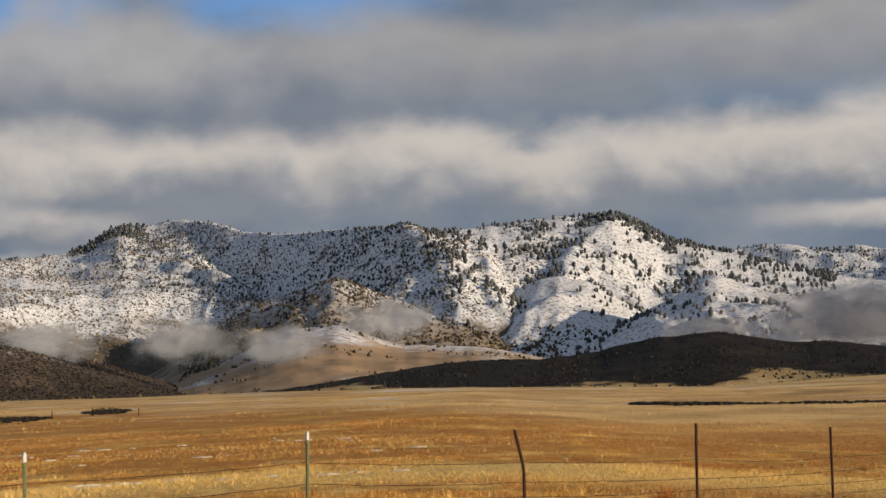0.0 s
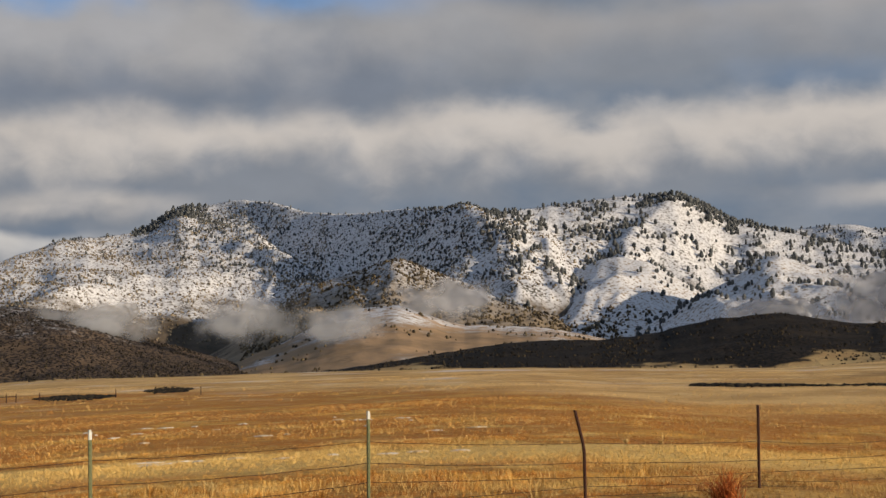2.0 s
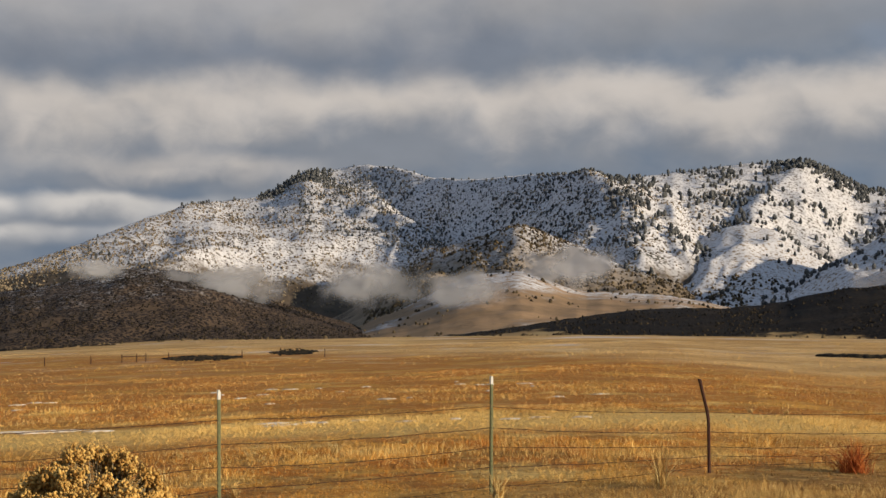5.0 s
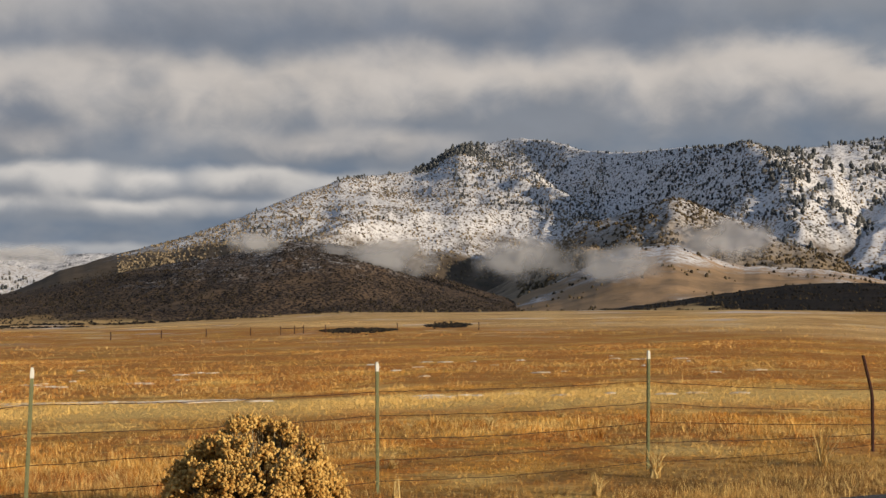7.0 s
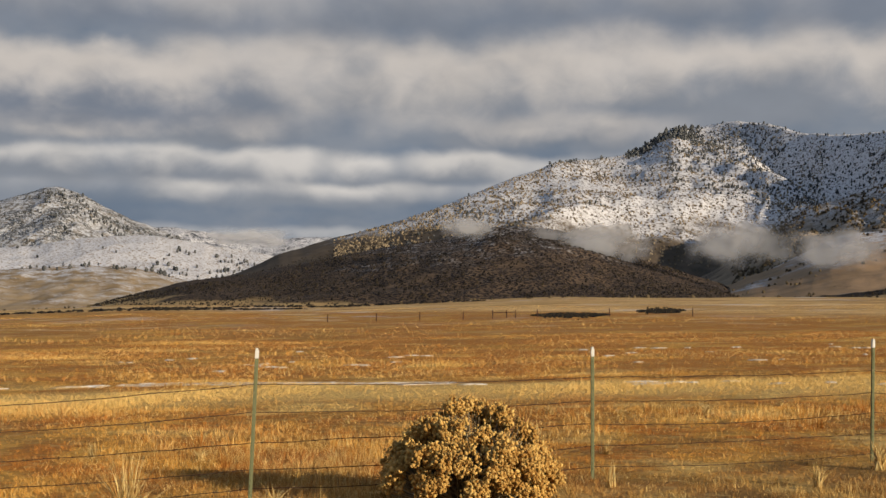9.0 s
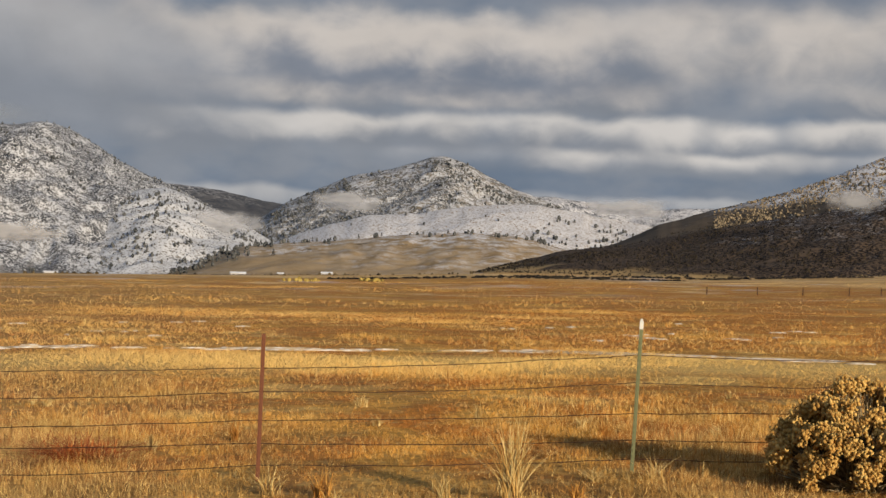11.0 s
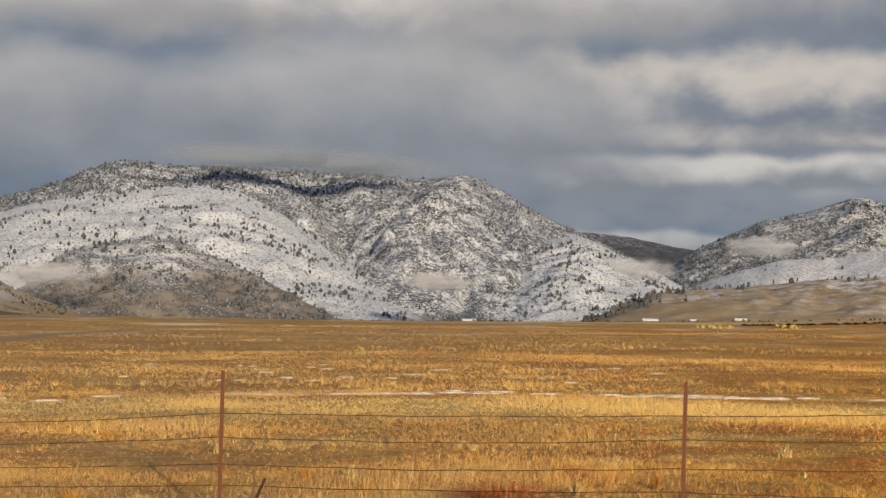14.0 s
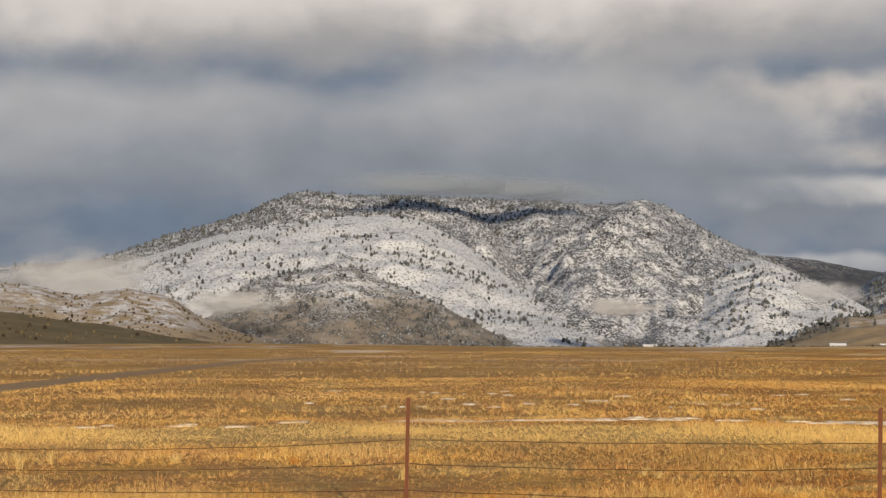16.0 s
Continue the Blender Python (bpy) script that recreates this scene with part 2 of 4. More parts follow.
    c = k.mix(k.math("MULTIPLY", k.step(blotch, 0.50, 0.62), 0.65), c, grey)
    c = k.mix(k.math("MULTIPLY", k.step(n3, 0.52, 0.66), 0.45), c, (0.15, 0.085, 0.03))
    # the darker sward beyond the old track, its pale strip, the dull verge near the road, the tan plain beyond
    track = k.math("SUBTRACT", d, k.math("ADD", 34.0, k.math("MULTIPLY", k.math("SUBTRACT", n2, 0.5), 5.0)))
    sward = k.math("MULTIPLY", k.step(track, 2.0, 7.0), k.step(a, 46.0, 26.0, 0.12, 0.75))
    c = k.mix(k.math("MULTIPLY", sward, k.step(n1, 0.36, 0.55)), c, (0.42, 0.165, 0.030))
    strip = k.math("MULTIPLY", k.step(track, -8.0, -3.0), k.step(track, 1.5, -0.5))
    c = k.mix(k.math("MULTIPLY", strip, 0.8), c, straw)
    perp = k.math("ADD", k.math("MULTIPLY", px, -math.sin(radians(46))), k.math("MULTIPLY", py, math.cos(radians(46))))
    verge = k.step(k.math("ADD", perp, k.math("MULTIPLY", n2, 3.0)), 16.4, 13.2)
    c = k.mix(k.math("MULTIPLY", verge, 0.62), c, k.mix(k.step(blotch, 0.42, 0.58), (0.44, 0.28, 0.09), (0.16, 0.09, 0.032)))
    far = k.step(k.math("SUBTRACT", d, k.math("MULTIPLY", k.math("MAXIMUM", a, -6.0), 5.0)), 80.0, 130.0)
    tan = k.mix(k.step(k.noise(drift, 0.40, 5.0, 0.6), 0.38, 0.60), (0.76, 0.48, 0.19), (0.52, 0.305, 0.11))
    tan = k.mix(k.math("MULTIPLY", k.step(k.noise(drift, 0.27, 5.0, 0.6), 0.58, 0.68), 0.8), tan, (0.24, 0.14, 0.06))
    # the grazed ground farther along the road is duller
    grazed = k.math("MULTIPLY", k.step(a, 34.0, 62.0), k.math("ADD", 0.35, k.math("MULTIPLY", k.step(n1, 0.4, 0.6), 0.25)))
    c = k.mix(grazed, c, (0.36, 0.23, 0.10))
    return k.mix(far, c, tan), d, track, n2, drift


m_ground, k = material("pasture_soil")
p = place(k)
c, d, track, n2, drift = field_colours(k, p)
c = k.mix(k.math("MULTIPLY", k.step(k.noise(p, 7.0, 6.0, 0.7), 0.47, 0.60), 0.40), c, (0.17, 0.085, 0.025))
c = k.mix(k.math("MULTIPLY", k.step(k.noise(p, 3.0, 6.0, 0.7), 0.52, 0.62), 0.5), c, (0.60, 0.39, 0.13))
c = k.mix(k.math("MULTIPLY", k.math("MULTIPLY", k.step(k.noise(p, 0.45, 6.0, 0.7), 0.50, 0.62), 0.45), k.step(d, 60.0, 200.0)), c, (0.26, 0.15, 0.06))
streak = k.math("MULTIPLY", k.step(k.noise(drift, 0.33, 6.0, 0.65), 0.545, 0.60), k.step(d, 110.0, 220.0))
streak = k.math("MULTIPLY", streak, k.step(k.noise(p, 0.02, 4.0), 0.42, 0.52))
bands = k.step(d, 70.0, 150.0)
c = k.mix(k.math("MULTIPLY", k.math("MULTIPLY", k.step(k.noise(drift, 1.1, 6.0, 0.65), 0.52, 0.62), bands), 0.55), c, (0.30, 0.165, 0.06))
c = k.mix(k.math("MULTIPLY", k.math("MULTIPLY", k.step(k.noise(drift, 0.7, 6.0, 0.65), 0.54, 0.64), bands), 0.6), c, (0.76, 0.55, 0.28))
c = k.mix(k.math("MULTIPLY", streak, 0.45), c, (0.72, 0.71, 0.72))
finish(k, c, 0.95, k.noise(p, 14.0, 5.0), 0.7, 0.06, spec=0.1)

m_grass, k = material("dry_grass")
p = place(k)
c, d, track, n2, drift = field_colours(k, p)
tone = k.tone()
c = k.mix(k.step(tone, 0.55, 0.95), c, (0.82, 0.58, 0.22))
c = k.mix(k.step(tone, 0.42, 0.10), c, (0.13, 0.065, 0.02))
finish(k, c, 0.8, spec=0.15)

# ---- hills and mountains ----
rng = np.random.default_rng(7)


class Hill:
    """A hill or range seen from the plain: a crest line (heading, height angle), the distances of crest and foot, and its gullies."""

    def __init__(self, name, crest, d_crest, d_foot, mat, label, rough=0.120, cell=260.0, bulge=0.85, seed=1, step=0.1, category="mountain", jag=1.0, folds=()):
        self.a0, self.a1 = min(a for a, _ in crest), max(a for a, _ in crest)
        self.az = np.arange(self.a0, self.a1 + step, step)
        self.s = np.concatenate([np.linspace(0, 1, 80), np.linspace(1.03, 1.6, 14)])
        A, S = np.meshgrid(self.az, self.s, indexing="ij")
        dc = knots(A, d_crest, 2.0) if isinstance(d_crest, list) else np.full(A.shape, float(d_crest))
        df = knots(A, d_foot, 2.0) if isinstance(d_foot, list) else np.full(A.shape, float(d_foot))
        crest_el = knots(A, crest, 0.40) + 0.05 * jag * fbm(A * 1.3, A * 0 + seed, 4, seed)
        D = df + (dc - df) * S
        X, Y = polar(A, D)
        fx, fy = polar(A, df)
        zf = ground_z(fx, fy) - 6
        zc = EYE + dc * np.tan(np.radians(crest_el))
        up = np.clip(S, 0, 1)
        prof = bulge * up + (1 - bulge) * ease(up, 0, 1)
        Z = zf + (zc - zf) * prof
        H = np.maximum(zc - zf, 8)
        # gullies run down the slope, wandering
        wx = X + 60 * fbm(X / 400, Y / 400, 3, seed + 20)
        wy = Y + 60 * fbm(X / 400, Y / 400, 3, seed + 30)
        across = np.radians(A) * dc
        run = ridged(across / cell + 0.9 * fbm(wx / 420, wy / 420, 3, seed + 3), D / (cell * 2.0) + 0.9 * fbm(wx / 380, wy / 380, 2, seed + 9), 4, seed + 40)
        lump = fbm(wx / (cell * 0.6), wy / (cell * 0.6), 5, seed + 60)
        room = np.sin(np.pi * np.clip(S, 0, 1) ** 0.8) ** 0.8
        Z = Z + H * rough * room * (run * 0.9 + lump * 0.7)
        # named ridges (plus) and hollows (minus): share of the way up, heading, height share, width on either hand
        for fold in folds:
            way = [np.interp(S, [q[0] for q in fold], [q[n] for q in fold]) for n in range(1, 5)]
            side = A - way[0] + 0.35 * fbm(X / 160, Y / 160, 3, seed + 80)
            t = np.clip(1 - np.abs(side) / np.where(side > 0, way[2], way[3]), 0, 1)
            Z = Z + H * way[1] * (0.45 * t + 0.55 * t * t * (3 - 2 * t))
        back = np.clip(S - 1, 0, None)
        Z = Z - H * (back / 0.6) ** 1.1 * 1.05
        Z = Z + np.where(S < 1, 0.0045, 0.002) * H * fbm(X / 22, Y / 22, 3, seed + 70)
        self.Z, self.X, self.Y, self.H = Z, X, Y, H
        v = np.stack([X, Y, Z], -1).reshape(-1, 3)
        self.ob = mesh_of(name, v, grid_faces(len(self.az), len(self.s))[:, ::-1], mat)
        tagged(self.ob, label, category, kind="structure")

    def at(self, a, s):
        """The place on the slope at a heading and a share of the way up."""
        i = np.clip((a - self.a0) / (self.az[1] - self.az[0]), 0, len(self.az) - 1.001)
        j = np.clip(np.interp(s, self.s, np.arange(len(self.s))), 0, len(self.s) - 1.001)
        i0, j0 = i.astype(int), j.astype(int)
        u, v = i - i0, j - j0
        out = []
        for f in (self.X, self.Y, self.Z):
            out.append((f[i0, j0] * (1 - u) + f[i0 + 1, j0] * u) * (1 - v) + (f[i0, j0 + 1] * (1 - u) + f[i0 + 1, j0 + 1] * u) * v)
        return np.stack(out, -1)

    def scatter(self, n, a=None, s=(0.1, 1.0), clump=0.0, seed=0, cell=120.0):
        """Random places on the slope, in clumps."""
        g = np.random.default_rng(seed + 100)
        lo, hi = a or (self.a0, self.a1)
        aa, ss = g.uniform(lo, hi, n * 4), g.uniform(*s, n * 4)
        p = self.at(aa, ss)
        keep = fbm(p[:, 0] / cell, p[:, 1] / cell, 4, seed + 5) + g.uniform(-0.25, 0.25, n * 4) > clump
        return p[keep][:n]


DIMMED_SNOW = (0.54, 0.545, 0.555)          # thin snow over soil, dimmed: the massif's cloud shade is put into it
m_main = slope_material("snowy_juniper_slope", (0.12, 0.088, 0.06), (0.055, 0.05, 0.035), 72, 122, 0.29, 0.20, 3.6)
m_spur = slope_material("brown_snowy_spur", (0.29, 0.22, 0.145), (0.075, 0.06, 0.045), 45, 170, 0.45, 0.45, 3.2)
m_tan = slope_material("tan_foothill_grass", (0.40, 0.258, 0.142), (0.09, 0.06, 0.04), 15, 58, 0.47, 0.12, 5.0, grass=(0.27, 0.18, 0.10))
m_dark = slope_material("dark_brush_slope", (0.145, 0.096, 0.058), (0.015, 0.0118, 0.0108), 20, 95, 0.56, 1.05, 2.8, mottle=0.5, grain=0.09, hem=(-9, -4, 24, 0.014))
# burnt brush, blackened further: the cloud shade over this hill is in its colour
m_burnt_shaded = slope_material("burnt_shaded_brush_slope", (0.030, 0.021, 0.013), (0.0045, 0.004, 0.004), 400, 500, 0.5, 0.86, 2.6, hem=(-2, 0.5, 44, 0.008))
m_snow = slope_material("smooth_snow_slope", (0.30, 0.21, 0.12), (0.08, 0.07, 0.05), -30, 15, 0.22, 0.0, 4.0)
m_brown = slope_material("brown_foothill", (0.40, 0.29, 0.165), (0.08, 0.06, 0.035), -40, 50, 0.53, 0.05, 4.0, grass=(0.29, 0.20, 0.105))
# massif greys: haze and cloud shade are mixed into soil and brush colours
m_grey = slope_material("grey_snowy_massif", (0.165, 0.155, 0.148), (0.050, 0.053, 0.060), -90, -40, 0.47, 0.62, 4.2, warm=DIMMED_SNOW, mottle=0.9, grain=0.10)
m_grey_front = slope_material("snowy_front_spur", (0.21, 0.18, 0.145), (0.055, 0.055, 0.053), -70, -20, 0.32, 0.18, 4.4, warm=DIMMED_SNOW, grain=0.08)
m_low = slope_material("low_brush_slope", (0.26, 0.215, 0.165), (0.085, 0.08, 0.073), -30, 65, 0.45, 0.6, 4.0, warm=DIMMED_SNOW, mottle=0.9, grain=0.09)
m_peak = slope_material("snowy_peak", (0.22, 0.18, 0.13), (0.055, 0.055, 0.05), -60, -10, 0.49, 0.5, 4.0, warm=DIMMED_SNOW, mottle=0.8, grain=0.08)
# far ridges: the blue of distance haze is put into soil and brush
m_far_haze = slope_material("far_ridge", (0.09, 0.09, 0.095), (0.045, 0.05, 0.06), 130, 260, 0.52, 0.6, 8.0)
m_far_snow_haze = slope_material("far_snowy_haze_ridge", (0.10, 0.10, 0.11), (0.05, 0.055, 0.065), 30, 150, 0.44, 0.4, 8.0, mottle=0.8)
m_near = slope_material("tan_snow_streaked_hill", (0.40, 0.30, 0.19), (0.09, 0.07, 0.05), -40, 25, 0.52, 0.1, 3.0, grass=(0.30, 0.22, 0.13))
m_olive = slope_material("olive_grass_hill", (0.20, 0.15, 0.075), (0.07, 0.055, 0.03), 200, 300, 0.6, 0.1, 3.0)

hills = {}
hills["far_right"] = Hill("far_ridge", [(-30, 3.5), (-20, 4.6), (-16.8, 4.73), (-15.8, 4.95), (-15, 4.82), (-14.2, 4.86), (-12.9, 5.14), (-11.2, 5.0), (-8, 4.0), (-5, 2)],
                          4300, 3300, m_main, "far snowy ridge dotted with dark conifers", seed=3)
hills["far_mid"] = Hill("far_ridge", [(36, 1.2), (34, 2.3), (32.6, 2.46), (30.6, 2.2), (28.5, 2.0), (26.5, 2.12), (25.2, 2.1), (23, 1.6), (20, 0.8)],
                        4700, 4100, m_far_snow_haze, "distant ridges with patches of snow, coloured haze blue", seed=4)
hills["main"] = Hill("mountain_range", [(-30, 2.6), (-25, 2.9), (-20, 3.2), (-16.7, 3.52), (-15.4, 3.73), (-13.3, 4.22), (-11.2, 4.85), (-10.3, 5.0), (-8.8, 5.4), (-7.6, 6.15), (-6.6, 6.5),
                     (-5.8, 6.45), (-4.7, 6.55), (-2.5, 6.3), (-0.9, 6.15), (0.9, 5.97), (2.4, 6.2), (3.8, 6.25), (6, 6.07), (8, 6.15), (8.8, 6.52), (10.6, 6.68),
                     (11.9, 6.42), (12.6, 6.5), (12.95, 6.42), (13.3, 6.05), (14.4, 5.42), (17.3, 5.1), (19.7, 4.22), (21.7, 3.4), (23.9, 2.62), (26.1, 2.05), (28.2, 1.4), (29.5, 0.75), (31.5, 0.1), (33.5, -0.8)],
                     [(-30, 2800), (-17, 2900), (-8, 2850), (-1, 2550), (1.5, 2400), (12, 3250), (21, 2300), (33, 1900)],
                     [(-30, 1700), (-8, 1950), (0, 1650), (12, 2000), (20, 1550), (33, 1400)], m_main,
                     "long snowy mountain range dotted with dark junipers", rough=0.075, cell=240, seed=11, step=0.08, folds=[
                         [(0.25, 4.6, 0, 2, 3), (0.45, 5.6, -0.13, 2.6, 3.4), (0.65, 6.6, -0.22, 3.0, 4.4), (0.82, 8.2, -0.20, 4.2, 6.0), (0.94, 9.6, -0.08, 4.5, 7.0), (1.0, 10.0, 0, 4, 6)],
                         [(0.22, -1.6, 0, 1.5, 2), (0.45, -0.6, 0.10, 2.0, 2.6), (0.75, 1.2, 0.17, 2.2, 3.2), (0.93, 2.0, 0.05, 2, 3), (1.0, 2.4, 0, 2, 3)],
                         [(0.30, -4.0, 0, 1, 2), (0.55, -5.0, 0.09, 1.4, 3), (0.85, -6.6, 0.06, 1.6, 3), (1.0, -6.8, 0, 1, 2)],
                         [(0.20, 16.8, 0, 4, 6), (0.40, 17.0, 0.14, 4, 7), (0.60, 16.6, 0.07, 4, 7), (0.78, 16.0, 0, 3, 6)],
                         [(0.30, -8.5, 0, 1, 2), (0.60, -10.0, 0.10, 1.6, 2.6), (0.9, -9.6, 0.03, 1.2, 2), (1.0, -9.5, 0, 1, 2)]])
hills["knoll"] = Hill("mountain_spur", [(1.2, 1.2), (-1, 2.6), (-2.5, 3.6), (-4, 4.2), (-5.5, 3.95), (-7, 3.0), (-8.2, 2.3), (-9.5, 1.4)], 2150, 1700, m_snow,
                      "rounded snow knoll below the range", rough=0.090, cell=160, seed=17)
hills["spur"] = Hill("mountain_spur", [(14.5, -0.7), (12.6, 0.2), (11, 1.0), (9.8, 1.9), (8.9, 2.55), (8, 3.25), (6.3, 3.7), (4.3, 4.35), (2.1, 3.45), (-1.3, 2.65), (-3.5, 1.5), (-5, 0.6)], 2050, 1600, m_spur,
                     "brown brushy spur thinly covered with snow", rough=0.120, cell=150, seed=19)
hills["snow_spur"] = Hill("mountain_spur", [(-2, 0.2), (-4.1, 1.06), (-5.6, 1.68), (-7.2, 2.5), (-9, 3.3), (-10.1, 4.1), (-11.8, 3.62), (-13.2, 3.15), (-16.7, 2.2), (-20, 1.5), (-26, 0.6)],
                          1950, 1400, m_snow, "smooth snow spurs running down to the plain", rough=0.156, cell=150, seed=23)
hills["tan"] = Hill("foothill", [(13, -0.5), (10.8, 0.3), (8.7, 1.15), (6.5, 2.3), (4.3, 2.5), (2.1, 1.66), (-1.2, 1.5), (-3.4, 1.08), (-6, 0.4), (-9, -0.3)], 1600, 1100, m_tan,
                    "tan grassy foothill with thin snow", rough=0.072, cell=200, seed=29, category="hill")
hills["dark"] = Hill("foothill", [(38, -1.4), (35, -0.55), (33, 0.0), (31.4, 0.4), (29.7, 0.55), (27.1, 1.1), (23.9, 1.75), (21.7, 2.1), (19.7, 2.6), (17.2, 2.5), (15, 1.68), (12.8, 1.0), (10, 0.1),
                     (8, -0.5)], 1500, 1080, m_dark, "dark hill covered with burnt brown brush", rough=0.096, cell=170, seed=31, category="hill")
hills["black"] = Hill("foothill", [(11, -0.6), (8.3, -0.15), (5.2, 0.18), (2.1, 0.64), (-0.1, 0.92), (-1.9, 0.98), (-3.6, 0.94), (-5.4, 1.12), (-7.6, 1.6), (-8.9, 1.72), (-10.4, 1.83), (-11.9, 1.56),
                      (-13.2, 1.33), (-14.8, 1.32), (-16.6, 1.08), (-24, 0.3)], 1150, 850, m_burnt_shaded, "low black hill of dense burnt brush, cloud shade in its colour", rough=0.060, cell=140, seed=37, category="hill")
hills["saddle"] = Hill("far_ridge", [(56, 2.0), (50, 2.45), (47.2, 2.45), (45.4, 2.28), (43.9, 1.97), (42.8, 1.79), (40, 1.4), (37, 0.8)], 4500, 3700, m_far_haze,
                       "dark far ridge behind the saddle, coloured haze blue", seed=41)
hills["peak"] = Hill("mountain_peak", [(47, 0.2), (44.1, 0.9), (42.8, 1.8), (41.5, 2.4), (40.2, 3.0), (38.4, 3.35), (36.7, 3.95), (35.6, 3.6), (34, 2.75), (32.6, 2.3), (31.5, 1.86), (30, 1.35), (27.5, 0.5)],
                     3900, 3000, m_peak, "conical snowy peak with scattered trees", rough=0.096, cell=320, seed=43)
hills["snow_hill"] = Hill("foothill", [(45, -0.4), (42.8, 0.4), (41.5, 0.88), (39.5, 1.48), (37.5, 1.6), (36.2, 1.85), (34.8, 2.02), (33.1, 2.1), (31.7, 1.9), (29.5, 1.55), (28.2, 1.33), (25.5, 0.5)],
                          2800, 2250, m_snow, "smooth white snow hill", rough=0.060, cell=240, seed=47, category="hill")
hills["brown"] = Hill("foothill", [(48.5, -1.5), (46.4, -0.8), (44.5, 0.06), (42.8, 0.27), (40.6, 0.45), (37.9, 0.76), (35.7, 0.9), (33.9, 0.88), (32.6, 0.6), (31.7, 0.4), (30.4, 0.1), (28, -0.7)],
                      2150, 1750, m_brown, "brown grassy foothill with snow in its gullies", rough=0.120, cell=150, seed=53, category="hill")
hills["massif"] = Hill("mountain_range", [(90, 0.0), (84, 0.5), (80, 1.2), (76.5, 1.6), (73.4, 1.8), (71.7, 2.35), (70.3, 2.95), (68.1, 3.55), (66.4, 4.3), (65.3, 4.78), (63.7, 4.66), (61.5, 4.62), (58.2, 4.58),
                       (54.8, 4.5), (53.5, 4.35), (52.2, 4.56), (51.1, 4.45), (49.6, 3.5), (48.3, 2.85), (47, 2.33), (45.3, 1.48), (44.1, 0.9), (42.8, 0.2), (41, -0.8)],
                       3700, 2500, m_grey, "grey mountain massif dusted with snow, its top in cloud", rough=0.11, cell=190, seed=59, step=0.09, folds=[
                           [(0.05, 54.0, 0, 1.5, 2), (0.30, 53.8, 0.10, 1.6, 2.2), (0.65, 52.9, 0.13, 1.6, 2.2), (1.0, 51.6, 0, 1.2, 1.6)],
                           [(0.05, 46.6, 0, 1.2, 1.4), (0.40, 48.2, 0.10, 1.4, 1.8), (0.75, 49.6, 0.08, 1.0, 1.4), (1.0, 50.2, 0, 1, 1)],
                           [(0.10, 56.2, 0, 1.5, 1.5), (0.45, 56.0, -0.12, 1.6, 1.4), (0.80, 57.6, -0.12, 1.6, 1.6), (1.0, 58.4, 0, 1, 1)],
                           [(0.50, 60.6, 0, 1, 1), (0.80, 60.9, 0.08, 1.4, 1.6), (1.0, 61.2, 0, 1, 1)]])
hills["massif_right"] = Hill("mountain_spur", [(54, -0.9), (52.5, 0.0), (51, 0.7), (49.5, 1.6), (48.3, 2.2), (47, 2.25), (45.3, 1.4), (44.1, 0.85), (42.5, 0.0), (41, -0.9)], 3150, 2450, m_grey_front,
                             "snow-covered spur of the massif", rough=0.120, cell=200, seed=61)
hills["front"] = Hill("mountain_spur", [(78, 0.4), (75, 0.9), (72.4, 1.7), (70.2, 2.38), (68.1, 3.08), (65.9, 3.45), (63.7, 3.82), (60.8, 3.82), (59.3, 3.1), (58.1, 2.35), (57, 1.7), (54.8, 0.5), (53, -0.9), (52, -1.4)],
                      3000, 2250, m_grey_front, "white front spur with scattered trees", rough=0.108, cell=260, seed=67)
hills["low_front"] = Hill("mountain_spur", [(72, -0.6), (68.5, 0.65), (66.8, 1.35), (63.5, 2.0), (61.5, 1.45), (59.2, 0.8), (57, -0.5), (55.5, -1.2)], 2600, 2150, m_low,
                          "lower brushy spur, grey and brown", rough=0.120, cell=160, seed=71)
hills["near_left"] = Hill("foothill", [(86, 1.2), (80, 1.15), (76.5, 0.98), (75.3, 0.88), (73.8, 0.55), (71.9, 0.85), (70.2, 0.6), (69.1, -0.2), (67.4, -0.83), (65.5, -1.5)], 1950, 1500, m_near,
                          "tan hill streaked with snow", rough=0.096, cell=150, seed=73, category="hill")
hills["olive"] = Hill("foothill", [(90, 0.2), (80, 0.05), (76.5, -0.08), (74.4, -0.38), (72.3, -0.58), (70.2, -0.98), (68, -1.25), (66, -1.6)], 1400, 1050, m_olive,
                      "low olive-brown grassy hill", rough=0.048, cell=150, seed=79, category="hill")

# ---- the plain, one sheet to the horizon ----
az_ring = np.concatenate([np.arange(-180, -26, 4.0), np.arange(-26, 88, 0.4), np.arange(88, 180.1, 4.0)])
d_ring = np.concatenate([np.linspace(0, 8, 6), np.geomspace(9, 4900, 190)])
A, D = np.meshgrid(az_ring, d_ring, indexing="ij")
gx, gy = polar(A, D)
ground = mesh_of("ground", np.stack([gx, gy, ground_z(gx, gy)], -1).reshape(-1, 3), grid_faces(len(az_ring), len(d_ring))[:, ::-1], m_ground)
tagged(ground, "wide winter pasture of dry gold and rust grass", "ground", kind="structure")

# ---- woods and brush on the slopes ----
m_tree, k = material("juniper_foliage")
c = k.mix(k.step(k.tone(), 0.0, 1.0), (0.021, 0.026, 0.028), (0.082, 0.083, 0.077))
c = k.mix(k.math("MULTIPLY", k.step(k.noise(place(k), 0.9, 3.0), 0.48, 0.66), 0.65), c, (0.27, 0.265, 0.26))
finish(k, c, 0.9, spec=0.1)
m_shrub, k = material("brush_foliage")
c = k.mix(k.step(k.tone(), 0.0, 1.0), (0.030, 0.022, 0.014), (0.13, 0.095, 0.05))
